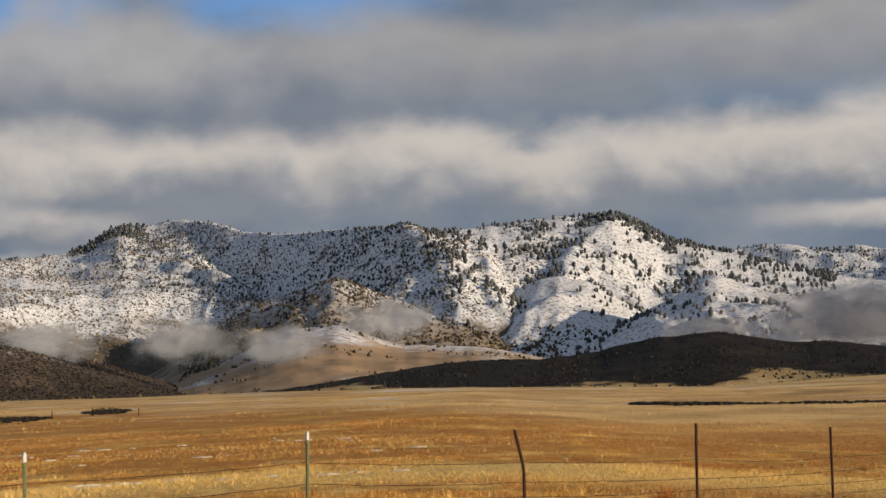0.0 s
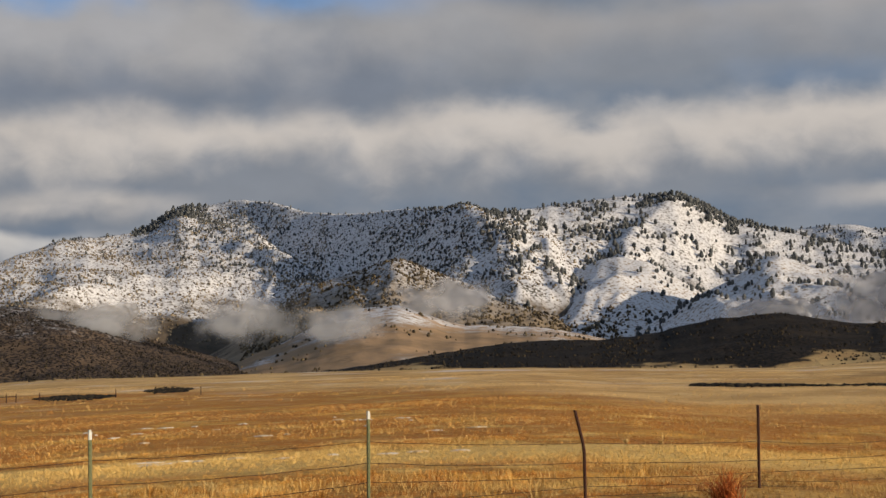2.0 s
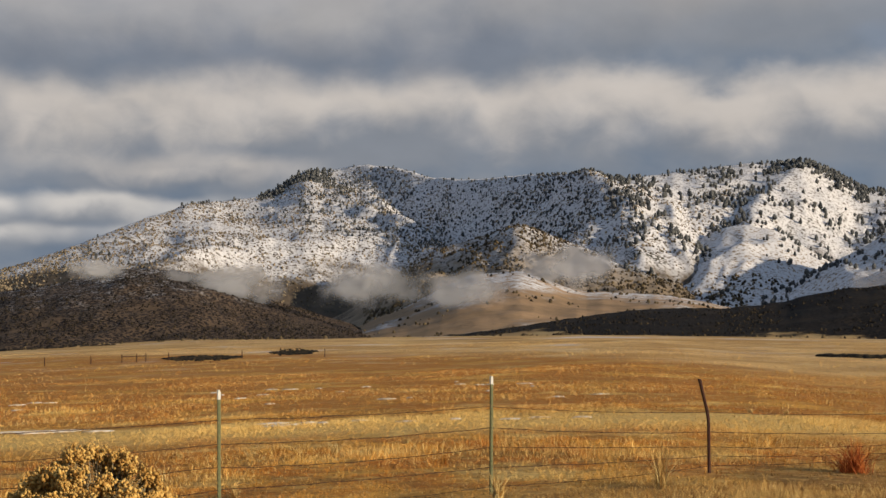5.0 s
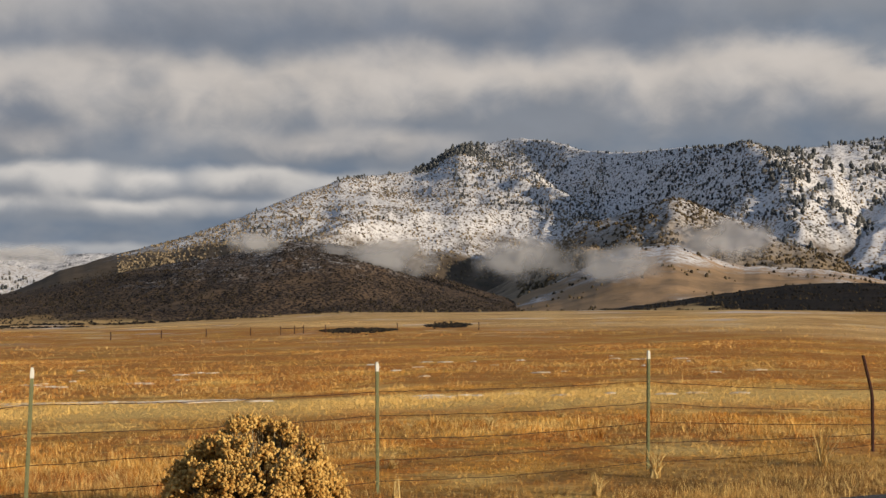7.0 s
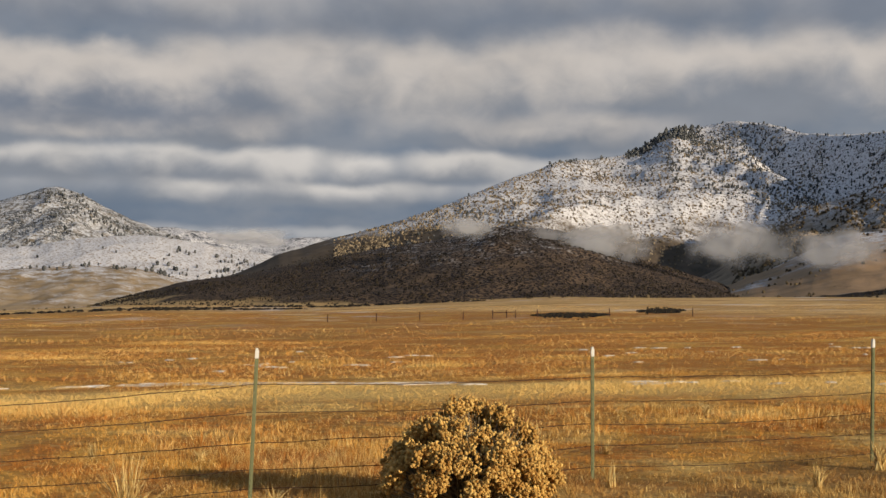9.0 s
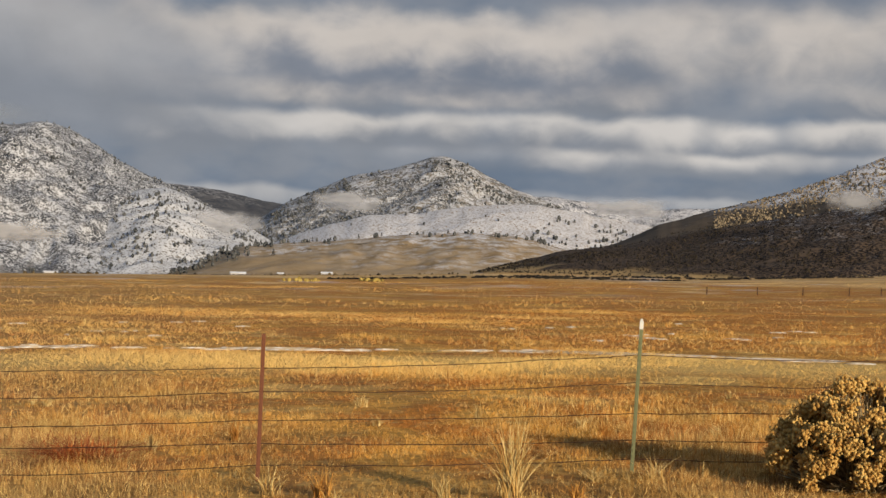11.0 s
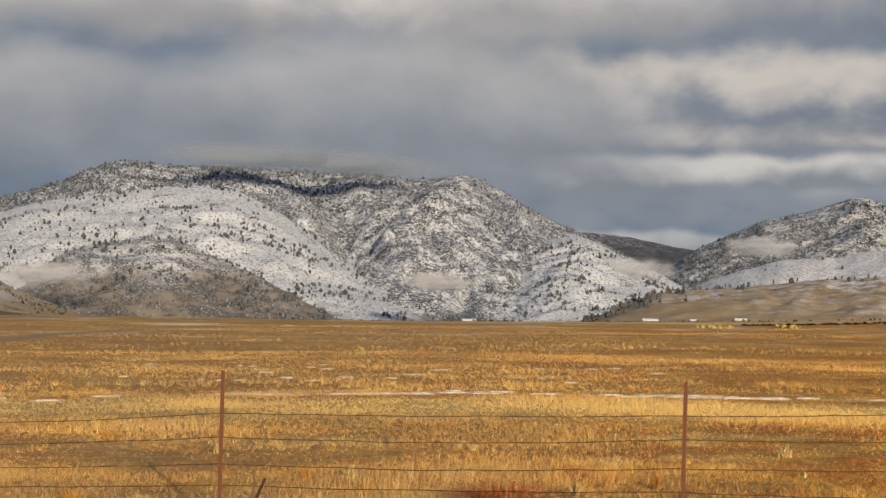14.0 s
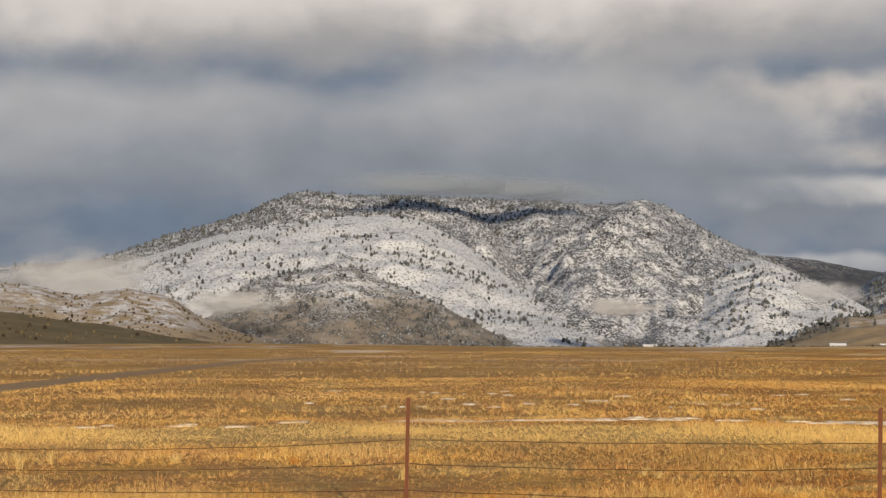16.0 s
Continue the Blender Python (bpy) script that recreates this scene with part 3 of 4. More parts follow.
finish(k, c, 0.9, spec=0.1)
m_snow_shrub, k = material("pale_brush_foliage")
c = k.mix(k.step(k.tone(), 0.0, 1.0), (0.085, 0.064, 0.040), (0.29, 0.225, 0.14))
finish(k, c, 0.9, spec=0.1)
# hoar frost, its bluish grey also standing in for distance haze
m_frost_haze, k = material("frost_haze_foliage")
c = k.mix(k.step(k.tone(), 0.0, 1.0), (0.065, 0.069, 0.077), (0.235, 0.245, 0.26))
finish(k, c, 0.9, spec=0.1)
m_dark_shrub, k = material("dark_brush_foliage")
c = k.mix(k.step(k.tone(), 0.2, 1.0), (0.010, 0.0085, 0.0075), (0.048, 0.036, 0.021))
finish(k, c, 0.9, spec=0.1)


def tree_template(g, sides=6):
    """A low-detail juniper, one metre high: a ragged rounded crown over a short trunk."""
    v, f = [(0.0, 0.0, -0.1)], []
    peak = g.uniform(0.12, 0.26)
    for z, r in ((0.10, 0.27), (0.34, 0.36), (0.62, 0.31), (0.86, peak)):
        for i in range(sides):
            a = 2 * np.pi * (i + g.uniform(-0.35, 0.35)) / sides
            q = r * g.uniform(0.65, 1.3)
            v.append((q * np.cos(a), q * np.sin(a), z + g.uniform(-0.09, 0.09)))
    v.append((g.uniform(-0.08, 0.08), g.uniform(-0.08, 0.08), 1.0))
    for i in range(sides):
        j = (i + 1) % sides
        f.append((0, 1 + j, 1 + i))
        for t in range(3):
            n = 1 + t * sides
            f += [(n + i, n + j, n + sides + j), (n + i, n + sides + j, n + sides + i)]
        f.append((1 + 3 * sides + i, 1 + 3 * sides + j, 1 + 4 * sides))
    return np.array(v), np.array(f)


def shrub_template(g, sides=5):
    v = []
    for i in range(sides):
        a = 2 * np.pi * (i + g.uniform(-0.3, 0.3)) / sides
        q = 0.6 * g.uniform(0.7, 1.2)
        v.append((q * np.cos(a), q * np.sin(a), -0.15))
    for i in range(sides):
        a = 2 * np.pi * (i + 0.5 + g.uniform(-0.3, 0.3)) / sides
        q = 0.42 * g.uniform(0.6, 1.3)
        v.append((q * np.cos(a), q * np.sin(a), 0.55 * g.uniform(0.7, 1.2)))
    v.append((0, 0, 0.85))
    f = []
    for i in range(sides):
        j = (i + 1) % sides
        f += [(i, j, sides + i), (j, sides + j, sides + i), (sides + i, sides + j, 2 * sides)]
    return np.array(v), np.array(f)


def plant(name, spots, size, mat, label, category, template=tree_template, squash=(0.8, 1.2), seed=0):
    """Many small plants of one kind, joined: what nobody could count."""
    g = np.random.default_rng(seed + 500)
    kinds = [template(g) for _ in range(6)]
    V, F, T, n = [], [], [], 0
    which = g.integers(0, 6, len(spots))
    for w in range(6):
        p = spots[which == w]
        if not len(p):
            continue
        v, f = kinds[w]
        s = g.uniform(size[0], size[1], len(p)) * np.where(g.uniform(size=len(p)) < 0.15, 1.25, 1.0)
        wide = s * g.uniform(*squash, len(p))
        a = g.uniform(0, 6.283, len(p))
        x = v[None, :, 0] * np.cos(a)[:, None] - v[None, :, 1] * np.sin(a)[:, None]
        y = v[None, :, 0] * np.sin(a)[:, None] + v[None, :, 1] * np.cos(a)[:, None]
        P = np.stack([x * wide[:, None], y * wide[:, None], np.broadcast_to(v[None, :, 2], x.shape) * s[:, None]], -1) + p[:, None, :]
        F.append((f[None] + (n + np.arange(len(p))[:, None, None] * len(v))).reshape(-1, 3))
        V.append(P.reshape(-1, 3))
        T.append(np.repeat(g.uniform(size=len(p)), len(v)))
        n += len(p) * len(v)
    ob = mesh_of(name, np.concatenate(V), np.concatenate(F), mat, smooth=False, tones=np.concatenate(T))
    return tagged(ob, label, category, kind="stuff")


H = hills
plant("juniper_trees", np.concatenate([H["main"].scatter(1150, (-15, 1), (0.25, 1.0), 0.04, 1, 110), H["main"].scatter(260, (-9, -4.5), (0.8, 1.0), -0.1, 61, 90), H["main"].scatter(130, (-15, -7), (0.95, 1.0), -0.2, 62), H["main"].scatter(170, (12.0, 14.6), (0.88, 1.0), -0.3, 66)]),
      (3.8, 10.5), m_tree, "large dark junipers standing apart on open snow", "trees", squash=(0.75, 1.15), seed=41)
spots = np.concatenate([H["main"].scatter(2500, (-0.5, 13.0), (0.40, 0.98), -0.25, 2, 160), H["main"].scatter(160, (11.6, 13.6), (0.93, 1.0), -0.6, 49), H["main"].scatter(170, (13, 24), (0.35, 1.0), 0.0, 48, 200),
                        H["main"].scatter(260, (8.5, 14.2), (0.86, 0.995), -0.3, 3), H["main"].scatter(150, (-4, 18), (0.965, 1.0), -0.2, 44)])
plant("juniper_trees", spots, (2.4, 5.6), m_tree, "dark junipers scattered over the snowy range", "trees", squash=(0.8, 1.2), seed=1)
plant("hillside_brush", np.concatenate([H["main"].scatter(9500, (7, 26), (0.12, 0.98), -0.3, 5, 160), H["main"].scatter(3000, (-4, 9), (0.2, 0.9), -0.05, 6, 120)]), (1.3, 3.2), m_snow_shrub,
      "low brown brush standing in the snow", "brush", shrub_template, seed=2)
plant("juniper_trees", np.concatenate([H["far_right"].scatter(1400, (-22, -9), (0.5, 1.0), -0.05, 7), H["snow_spur"].scatter(330, (-18, -5), (0.3, 1.0), 0.15, 8, 90), H["knoll"].scatter(150, (-9, 1), (0.2, 1.0), 0.12, 9, 90)]),
      (3.4, 8.0), m_tree, "dark conifers on the snow spurs", "trees", seed=3)
plant("hillside_brush", np.concatenate([H["spur"].scatter(3800, (-4, 10.5), (0.1, 1.0), -0.12, 10, 90), H["knoll"].scatter(900, (-9, 1), (0.02, 0.5), 0.02, 11, 90)]), (1.4, 4.2), m_shrub,
      "brown brush on the lower spurs", "brush", shrub_template, seed=4)
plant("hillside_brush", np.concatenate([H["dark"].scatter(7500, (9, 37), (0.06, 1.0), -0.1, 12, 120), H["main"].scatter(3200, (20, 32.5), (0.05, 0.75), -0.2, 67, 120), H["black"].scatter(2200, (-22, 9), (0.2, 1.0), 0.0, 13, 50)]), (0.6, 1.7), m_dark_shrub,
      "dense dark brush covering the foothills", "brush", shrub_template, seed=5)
plant("hillside_brush", np.concatenate([H["tan"].scatter(260, (-6, 11), (0.05, 1.0), 0.22, 14, 80), H["near_left"].scatter(420, (67, 77), (0.1, 1.0), 0.05, 15, 70), H["olive"].scatter(120, (67, 77), (0.1, 1.0), 0.15, 45, 70)]), (1.2, 3.4), m_shrub,
      "scattered bushes on tan grass slopes", "brush", shrub_template, seed=6)
plant("frost_haze_trees", H["massif"].scatter(2600, (44, 74), (0.25, 1.0), -0.1, 16, 260), (2.6, 6.0), m_frost_haze, "hoar-frosted conifers on the grey massif, haze in their colour", "trees", seed=57)
plant("juniper_trees", np.concatenate([H["massif"].scatter(300, (44, 62), (0.5, 1.0), -0.1, 58, 260), H["massif"].scatter(1500, (61, 76), (0.55, 1.0), -0.3, 63, 200), H["massif"].scatter(500, (55, 62), (0.75, 1.0), -0.3, 64, 200), H["front"].scatter(800, (54, 75), (0.1, 1.0), 0.08, 17, 160), H["massif_right"].scatter(500, (43, 53), (0.1, 1.0), 0.02, 18, 120),
                                       H["low_front"].scatter(300, (57, 70), (0.1, 1.0), 0.05, 19, 90)]), (3.2, 8.0), m_tree, "scattered conifers on the grey massif", "trees", seed=7)
plant("hillside_brush", np.concatenate([H["massif"].scatter(10000, (44, 74), (0.1, 0.98), -0.16, 20, 240), H["low_front"].scatter(2400, (56, 71), (0.0, 1.0), -0.15, 21, 90), H["front"].scatter(900, (54, 75), (0.0, 0.6), 0.05, 46, 120), H["massif_right"].scatter(1500, (43, 53), (0.05, 0.95), -0.05, 52, 120)]),
      (1.4, 3.2), m_frost_haze, "low frosted brush on the massif's snowy slopes, haze in its colour", "brush", shrub_template, seed=8)
plant("juniper_trees", np.concatenate([H["peak"].scatter(1000, (31, 44), (0.3, 0.98), 0.0, 22, 220), H["brown"].scatter(60, (30, 46), (0.86, 1.0), 0.0, 50, 60), H["brown"].scatter(50, (44, 47), (0.5, 1.0), -0.1, 51, 60), H["snow_hill"].scatter(28, (28, 44), (0.05, 0.98), 0.16, 23, 150), H["snow_hill"].scatter(110, (28, 33), (0.05, 0.8), -0.2, 24),
                                       H["snow_hill"].scatter(160, (33, 44), (0.30, 0.42), -0.2, 47)]), (3.4, 8.4), m_tree, "conifers on the snowy peak and white hill", "trees", seed=9)
plant("hillside_brush", H["peak"].scatter(3600, (36.2, 45), (0.05, 0.78), -0.1, 65, 220), (2.0, 4.4), m_frost_haze, "grey brush on the shoulder of the peak, coloured for frost and haze", "brush", shrub_template, seed=11)
# brush along the foot of the hills and in islands on the plain
g = np.random.default_rng(77)
foot_a, foot_d = g.uniform(-16, 66, 2600), g.uniform(620, 1500, 2600)
fx, fy = polar(foot_a, foot_d)
keep = fbm(fx / 130, fy / 60, 3, 91) > 0.20
plant("plain_brush", np.stack([fx, fy, ground_z(fx, fy)], -1)[keep], (0.8, 2.2), m_shrub, "dark brush in drifts along the foot of the hills", "brush", shrub_template, seed=10)
for j, (a0, a1, e, n, depth, grow) in enumerate([(15.2, 18.2, -0.87, 800, 14, 0.8), (12.3, 14.1, -0.68, 900, 24, 0.8), (-11.2, -7.0, -0.95, 800, 5, 1.5), (-17.5, -11.2, -1.0, 400, 4, 1.1), (30, 33.5, -0.72, 120, 30, 1.0),
                                                  (27, 41, -0.80, 420, 12, 1.0), (40, 56, -1.03, 420, 12, 1.0), (20, 30, -0.58, 260, 14, 1.0)]):
    pts = []
    c0 = meet_ground(0.5 * (a0 + a1), e)
    dist = math.hypot(c0.x, c0.y)
    for i in range(n):
        a = g.uniform(a0, a1)
        edge = 1 - abs(2 * (a - a0) / (a1 - a0) - 1) ** 3
        pts.append(tuple(on_ground(a, dist + g.normal(0, 0.5) * depth * edge)))
    plant("brush_patch", np.array(pts), (0.0006 * dist * grow, 0.0015 * dist * grow), m_dark_shrub, "low island of dark brush on the plain", "brush", shrub_template, (1.2, 2.6), seed=20 + j)

m_yellow, k = material("yellow_leaves")
finish(k, k.mix(k.step(k.tone(), 0.0, 1.0), (0.26, 0.18, 0.045), (0.46, 0.33, 0.09)), 0.9, spec=0.1)
for j, (a, e, n) in enumerate([(41.9, -1.2, 22), (39.1, -1.12, 14), (39.5, -1.12, 8)]):
    c0 = meet_ground(a, e)
    pts = np.array(c0)[None] + np.clip(g.normal(size=(n, 3)), -2, 2) * np.array([0.9, 0.9, 0.0]) * (1.0 if j else 1.6)
    plant("yellow_bush", pts, (0.35, 0.8), m_yellow, "low yellow-leaved bush far out on the pasture", "bush", shrub_template, seed=40 + j)

# ---- mist and low cloud ----
def vapour(name, colour, thick, grain=0.018, ragged=0.8):
    """Thin cloud: lit like a matt white veil, seen through where it thins out."""
    m, k = material(name)
    body = k.noise(place(k), grain, 5.0, 0.55)
    alpha = k.math("MULTIPLY", k.step(k.tone(), 0.0, 0.8), k.step(k.math("ADD", k.math("MULTIPLY", body, ragged), k.tone()), 0.25 * ragged + 0.05, 1.05))
    alpha = k.math("MULTIPLY", alpha, thick)
    white = k.node("ShaderNodeAddShader", {0: k.node("ShaderNodeBsdfDiffuse", {0: colour}).outputs[0], 1: k.node("ShaderNodeBsdfTranslucent", {0: colour}).outputs[0]})
    blend = k.node("ShaderNodeMixShader", {0: alpha, 1: k.node("ShaderNodeBsdfTransparent").outputs[0], 2: white.outputs[0]})
    k.put(k.node("ShaderNodeOutputMaterial").inputs[0], blend.outputs[0])
    return m


m_mist = vapour("mist", (0.265, 0.265, 0.27, 1), 0.60, 0.022, 0.75)
m_cap = vapour("summit_cloud", (0.145, 0.162, 0.186, 1), 0.97, 0.003, 0.08)


def mist(a, e, d, wide, tall, seed, layers=2, mat=None, ragged=1.0):
    """A drifting bank of mist: veils one behind another, thickest in the middle."""
    g = np.random.default_rng(seed)
    W, T = d * radians(wide) / 2, d * radians(tall) / 2
    bank = tagged(new("mist_bank"), "thin white mist drifting along the slope", "mist", group="mist banks")
    u, v = np.meshgrid(np.linspace(-1, 1, 33), np.linspace(-1, 1, 17), indexing="ij")
    cx, cy = polar(a, d)
    ca, sa = math.cos(radians(a)), math.sin(radians(a))
    for i in range(layers):
        f = i - (layers - 1) / 2
        r = 1 - 0.22 * abs(f)
        ox, oz = g.normal(0, 0.14) * W, g.normal(0, 0.12) * T
        depth = f * T * 0.9 + 0.08 * ragged * T * fbm(u * 1.5 + seed, v * 1.5 + i, 3, seed)
        x, z = u * W * r + ox, v * T * r + oz + EYE + d * math.tan(radians(e))
        fall = np.clip(1 - np.sqrt(u * u + np.where(v < 0, 1.0, 1.0) * v * v) + 0.35 * ragged * fbm(u * 2.2 + 9 * seed, v * 1.4 + i, 4, seed + 7), 0, 1) * ease(np.maximum(np.abs(u), np.abs(v)), 1.0, 0.7)
        mesh_of("veil", np.stack([cx + x * ca - depth * sa, cy + x * sa + depth * ca, z], -1).reshape(-1, 3), grid_faces(33, 17), mat or m_mist, parent=bank, tones=fall.ravel())
    return bank


for i, spec in enumerate([(16.2, 2.1, 1420, 6.0, 1.9), (10.4, 1.95, 1350, 4.6, 2.0), (6.6, 1.75, 1300, 4.8, 1.5), (2.2, 2.45, 1580, 5.0, 1.9), (-15.5, 2.3, 1360, 10.0, 3.0), (-11.0, 1.9, 1330, 6.0, 1.6), (-17.0, 2.0, 1310, 9.0, 2.6),
                          (20.6, 2.55, 1300, 3.2, 0.9), (40.4, 1.95, 2950, 4.0, 0.8), (52.9, 0.35, 2120, 4.2, 0.8), (74.5, 1.35, 2080, 9.0, 2.0), (67.6, 0.4, 2080, 6.0, 0.9), (45.2, 1.0, 2900, 4.6, 1.0), (29.5, 2.0, 2800, 5.0, 0.8)]):
    mist(*spec[:4], spec[4] * 1.35, seed=i + 3, layers=3, ragged=1.5)

for i, spec in enumerate([(56.2, 5.0, 3330, 12.0, 1.7), (60.4, 5.2, 3280, 12.0, 1.8)]):
    tagged(mist(*spec, seed=60 + i, layers=2, mat=m_cap, ragged=0.12), "grey cloud resting on the massif's summit", "cloud", "summit clouds")

# ---- grass of the pasture ----
track_ends = np.array([tuple(meet_ground(a, e)) for a, e in ((84, -3.6), (76.5, -3.0), (71.5, -2.4), (67.5, -1.95), (64.5, -1.75))])
track_s = np.linspace(0, 1, 60)
track_x, track_y = (np.interp(track_s, np.linspace(0, 1, len(track_ends)), track_ends[:, j]) for j in (0, 1))


def off_track(x, y):
    """True where a place is clear of the dirt track."""
    clear = np.ones(len(x), bool)
    for tx, ty in zip(np.interp(np.linspace(0, 1, 240), track_s, track_x), np.interp(np.linspace(0, 1, 240), track_s, track_y)):
        clear &= (x - tx) ** 2 + (y - ty) ** 2 > 2.4
    return clear



def grass(name, n, d0, d1, blades, height, width, label, seed, lean=0.35, bare=-1.0, strip=900.0, pale=0.0, cell=5.0):
    """Tufts of dry blades strewn over a ring of the pasture beyond the road."""
    g = np.random.default_rng(seed)
    a = g.uniform(-20, 80, n)
    d = np.sqrt(g.uniform(d0 * d0, d1 * d1, n))
    x, y = polar(a, d)
    patch = fbm(x / cell, y / cell, 4, 401)
    keep = (perp_of(x, y) > ROAD_EDGE + g.uniform(-0.1, 0.5, n)) & (g.uniform(size=n) < 0.80 + 0.6 * patch) & off_track(x, y) & (patch > bare) & (perp_of(x, y) < strip)
    x, y, patch = x[keep], y[keep], patch[keep]
    z = ground_z(x, y)
    m = len(x)
    tall = g.uniform(*height, m) * (0.75 + 0.9 * np.clip(patch, -0.4, 0.6)) * np.where(g.uniform(size=m) < 0.04, 1.8, 1.0)
    X, Y, Z, L = (np.repeat(q, blades) for q in (x, y, z, tall))
    N = len(X)
    r = g.uniform(0, 1, N) ** 0.5 * 0.35 * L
    t = g.uniform(0, 6.283, N)
    bx, by = X + r * np.cos(t), Y + r * np.sin(t)
    L = L * g.uniform(0.5, 1.1, N)
    o = t + g.normal(0, 0.7, N)
    tip = np.abs(g.normal(0, lean, N)) * L
    face = g.uniform(0, 3.1416, N)
    w = width * g.uniform(0.6, 1.4, N)
    wx, wy = np.cos(face) * w / 2, np.sin(face) * w / 2
    V = np.empty((N, 3, 3), np.float32)
    V[:, 0] = np.stack([bx - wx, by - wy, Z - 0.01], -1)
    V[:, 1] = np.stack([bx + wx, by + wy, Z - 0.01], -1)
    V[:, 2] = np.stack([bx + np.cos(o) * tip, by + np.sin(o) * tip, Z + L], -1)
    tone = np.repeat(np.clip(g.normal(0.5 + pale, 0.22, N) + 0.25 * np.repeat(patch, blades), 0, 1), 3)
    ob = mesh_of(name, V.reshape(-1, 3), np.arange(N * 3).reshape(-1, 3), m_grass, smooth=False, tones=tone)
    return tagged(ob, label, "grass", kind="stuff")


grass("pasture_grass", 70000, 9.5, 19, 7, (0.04, 0.12), 0.005, "short dry grass along the road verge and fence", 1, 0.7)
grass("pasture_grass", 100000, 19, 38, 6, (0.04, 0.10), 0.008, "dry gold and rust grass of the pasture", 2, 0.7)
grass("pasture_grass", 120000, 38, 85, 4, (0.04, 0.105), 0.016, "dry gold and rust grass farther out in the pasture", 3, 0.7, cell=11.0)
grass("pasture_grass", 90000, 85, 260, 3, (0.05, 0.13), 0.036, "distant dry grass of the pasture", 4, 0.7, cell=28.0)

grass("verge_grass", 70000, 9.5, 24, 8, (0.06, 0.16), 0.005, "pale dry grass fringing the road's edge", 7, 0.6, strip=11.3, pale=0.22)
grass("bunch_grass", 9000, 13, 48, 14, (0.09, 0.21), 0.009, "pale bunch grass standing above the pasture", 5, 0.45, 0.16)
grass("bunch_grass", 6000, 48, 130, 10, (0.10, 0.24), 0.020, "pale bunch grass farther out in the pasture", 6, 0.45, 0.18, cell=16.0)

# ---- thin snow left along the old track and in the hollows ----
m_snowpatch, k = material("old_snow")
p = place(k)
finish(k, k.mix(k.step(k.noise(p, 5.0, 6.0, 0.7), 0.40, 0.58), (0.66, 0.61, 0.54), (0.50, 0.36, 0.20)), 0.7, k.noise(p, 10.0, 4.0), 0.4, 0.02)
TRACK = [(-15, 30.0), (0, 31.3), (16, 33.7), (36, 36.5), (53, 37.0), (66, 35.5), (76, 34.0)]


def snow_patch(a, d, length, deep, g):
    """A low ragged lens of snow lying along the field."""
    n = 22
    t = np.arange(n) * 2 * np.pi / n
    r = g.uniform(0.4, 1.25, n)
    x, y = polar(a, d)
    ca, sa = math.cos(radians(a)), math.sin(radians(a))
    rings = []
    for f, h in ((1.0, -0.02), (0.85, 0.025), (0.4, 0.04)):
        u, v = np.cos(t) * length / 2 * f * r, np.sin(t) * deep / 2 * f * r
        X, Y = x + u * ca - v * sa, y + u * sa + v * ca
        rings.append(np.stack([X, Y, ground_z(X, Y) + h], -1))
    V = np.concatenate(rings + [rings[2].mean(0, keepdims=True)])
    i = np.arange(n)
    j = (i + 1) % n
    F = np.concatenate([np.stack([i, j, j + n], 1), np.stack([i, j + n, i + n], 1), np.stack([i + n, j + n, j + 2 * n], 1), np.stack([i + n, j + 2 * n, i + 2 * n], 1),
                        np.stack([i + 2 * n, j + 2 * n, np.full(n, 3 * n)], 1)])
    return V, F


g = np.random.default_rng(15)
for j in range(85):
    a = g.choice([g.uniform(18, 35), g.uniform(38, 54), g.uniform(54, 76), g.uniform(2, 17)], p=[0.45, 0.3, 0.15, 0.10])
    v, f = snow_patch(a, float(knots(a, TRACK)) + g.normal(0, 0.38), g.uniform(0.15, 0.9), g.uniform(0.10, 0.30), g)
    tagged(mesh_of("snow_patch", v, f, m_snowpatch), "thin strip of old snow lying along the grassy track", "snow", "snow patches")
for j in range(34):
    a = g.choice([g.uniform(22, 36), g.uniform(40, 62)], p=[0.6, 0.4])
    v, f = snow_patch(a, float(knots(a, TRACK)) + g.normal(0, 0.22), g.uniform(1.2, 3.0), g.uniform(0.14, 0.30), g)
    tagged(mesh_of("snow_patch", v, f, m_snowpatch), "long thin strip of old snow lying along the grassy track", "snow", "snow patches")
for j in range(70):
    a, d = g.choice([6.0, 14.0, 26.0, 33.0, 48.0, 57.0, 62.0]) + g.normal(0, 2.2), g.uniform(43, 62)
    v, f = snow_patch(a, d, g.uniform(0.15, 0.7), g.uniform(0.2, 0.6), g)
    tagged(mesh_of("snow_patch", v, f, m_snowpatch), "small patch of old snow in the pasture grass", "snow", "snow patches")

# ---- materials of the fence, the bushes, the road and the farm ----
def painted(name, colour, worn, rough=0.6, metal=0.0, scale=18.0, share=0.55):
    m, k = material(name)
    p = k.node("ShaderNodeTexCoord").outputs["Object"]
    n = k.noise(p, scale, 5.0, 0.6)
    c = k.mix(k.step(n, share, share + 0.18), colour, worn)
    c = k.mix(k.math("MULTIPLY", k.noise(p, scale * 5, 3.0), 0.3), c, tuple(0.6 * v for v in colour))
    finish(k, c, rough, k.noise(p, scale * 8, 3.0), 0.15, 0.002, metal=metal, spec=0.12)
    return m


m_green = painted("green_post_paint", (0.135, 0.14, 0.065), (0.26, 0.21, 0.12))
m_white = painted("white_post_paint", (0.58, 0.56, 0.50), (0.36, 0.32, 0.26))
m_rust = painted("rusty_steel", (0.155, 0.060, 0.032), (0.09, 0.04, 0.025), 0.85)
m_black = painted("dark_weathered_steel", (0.055, 0.024, 0.018), (0.09, 0.036, 0.024), 0.8)
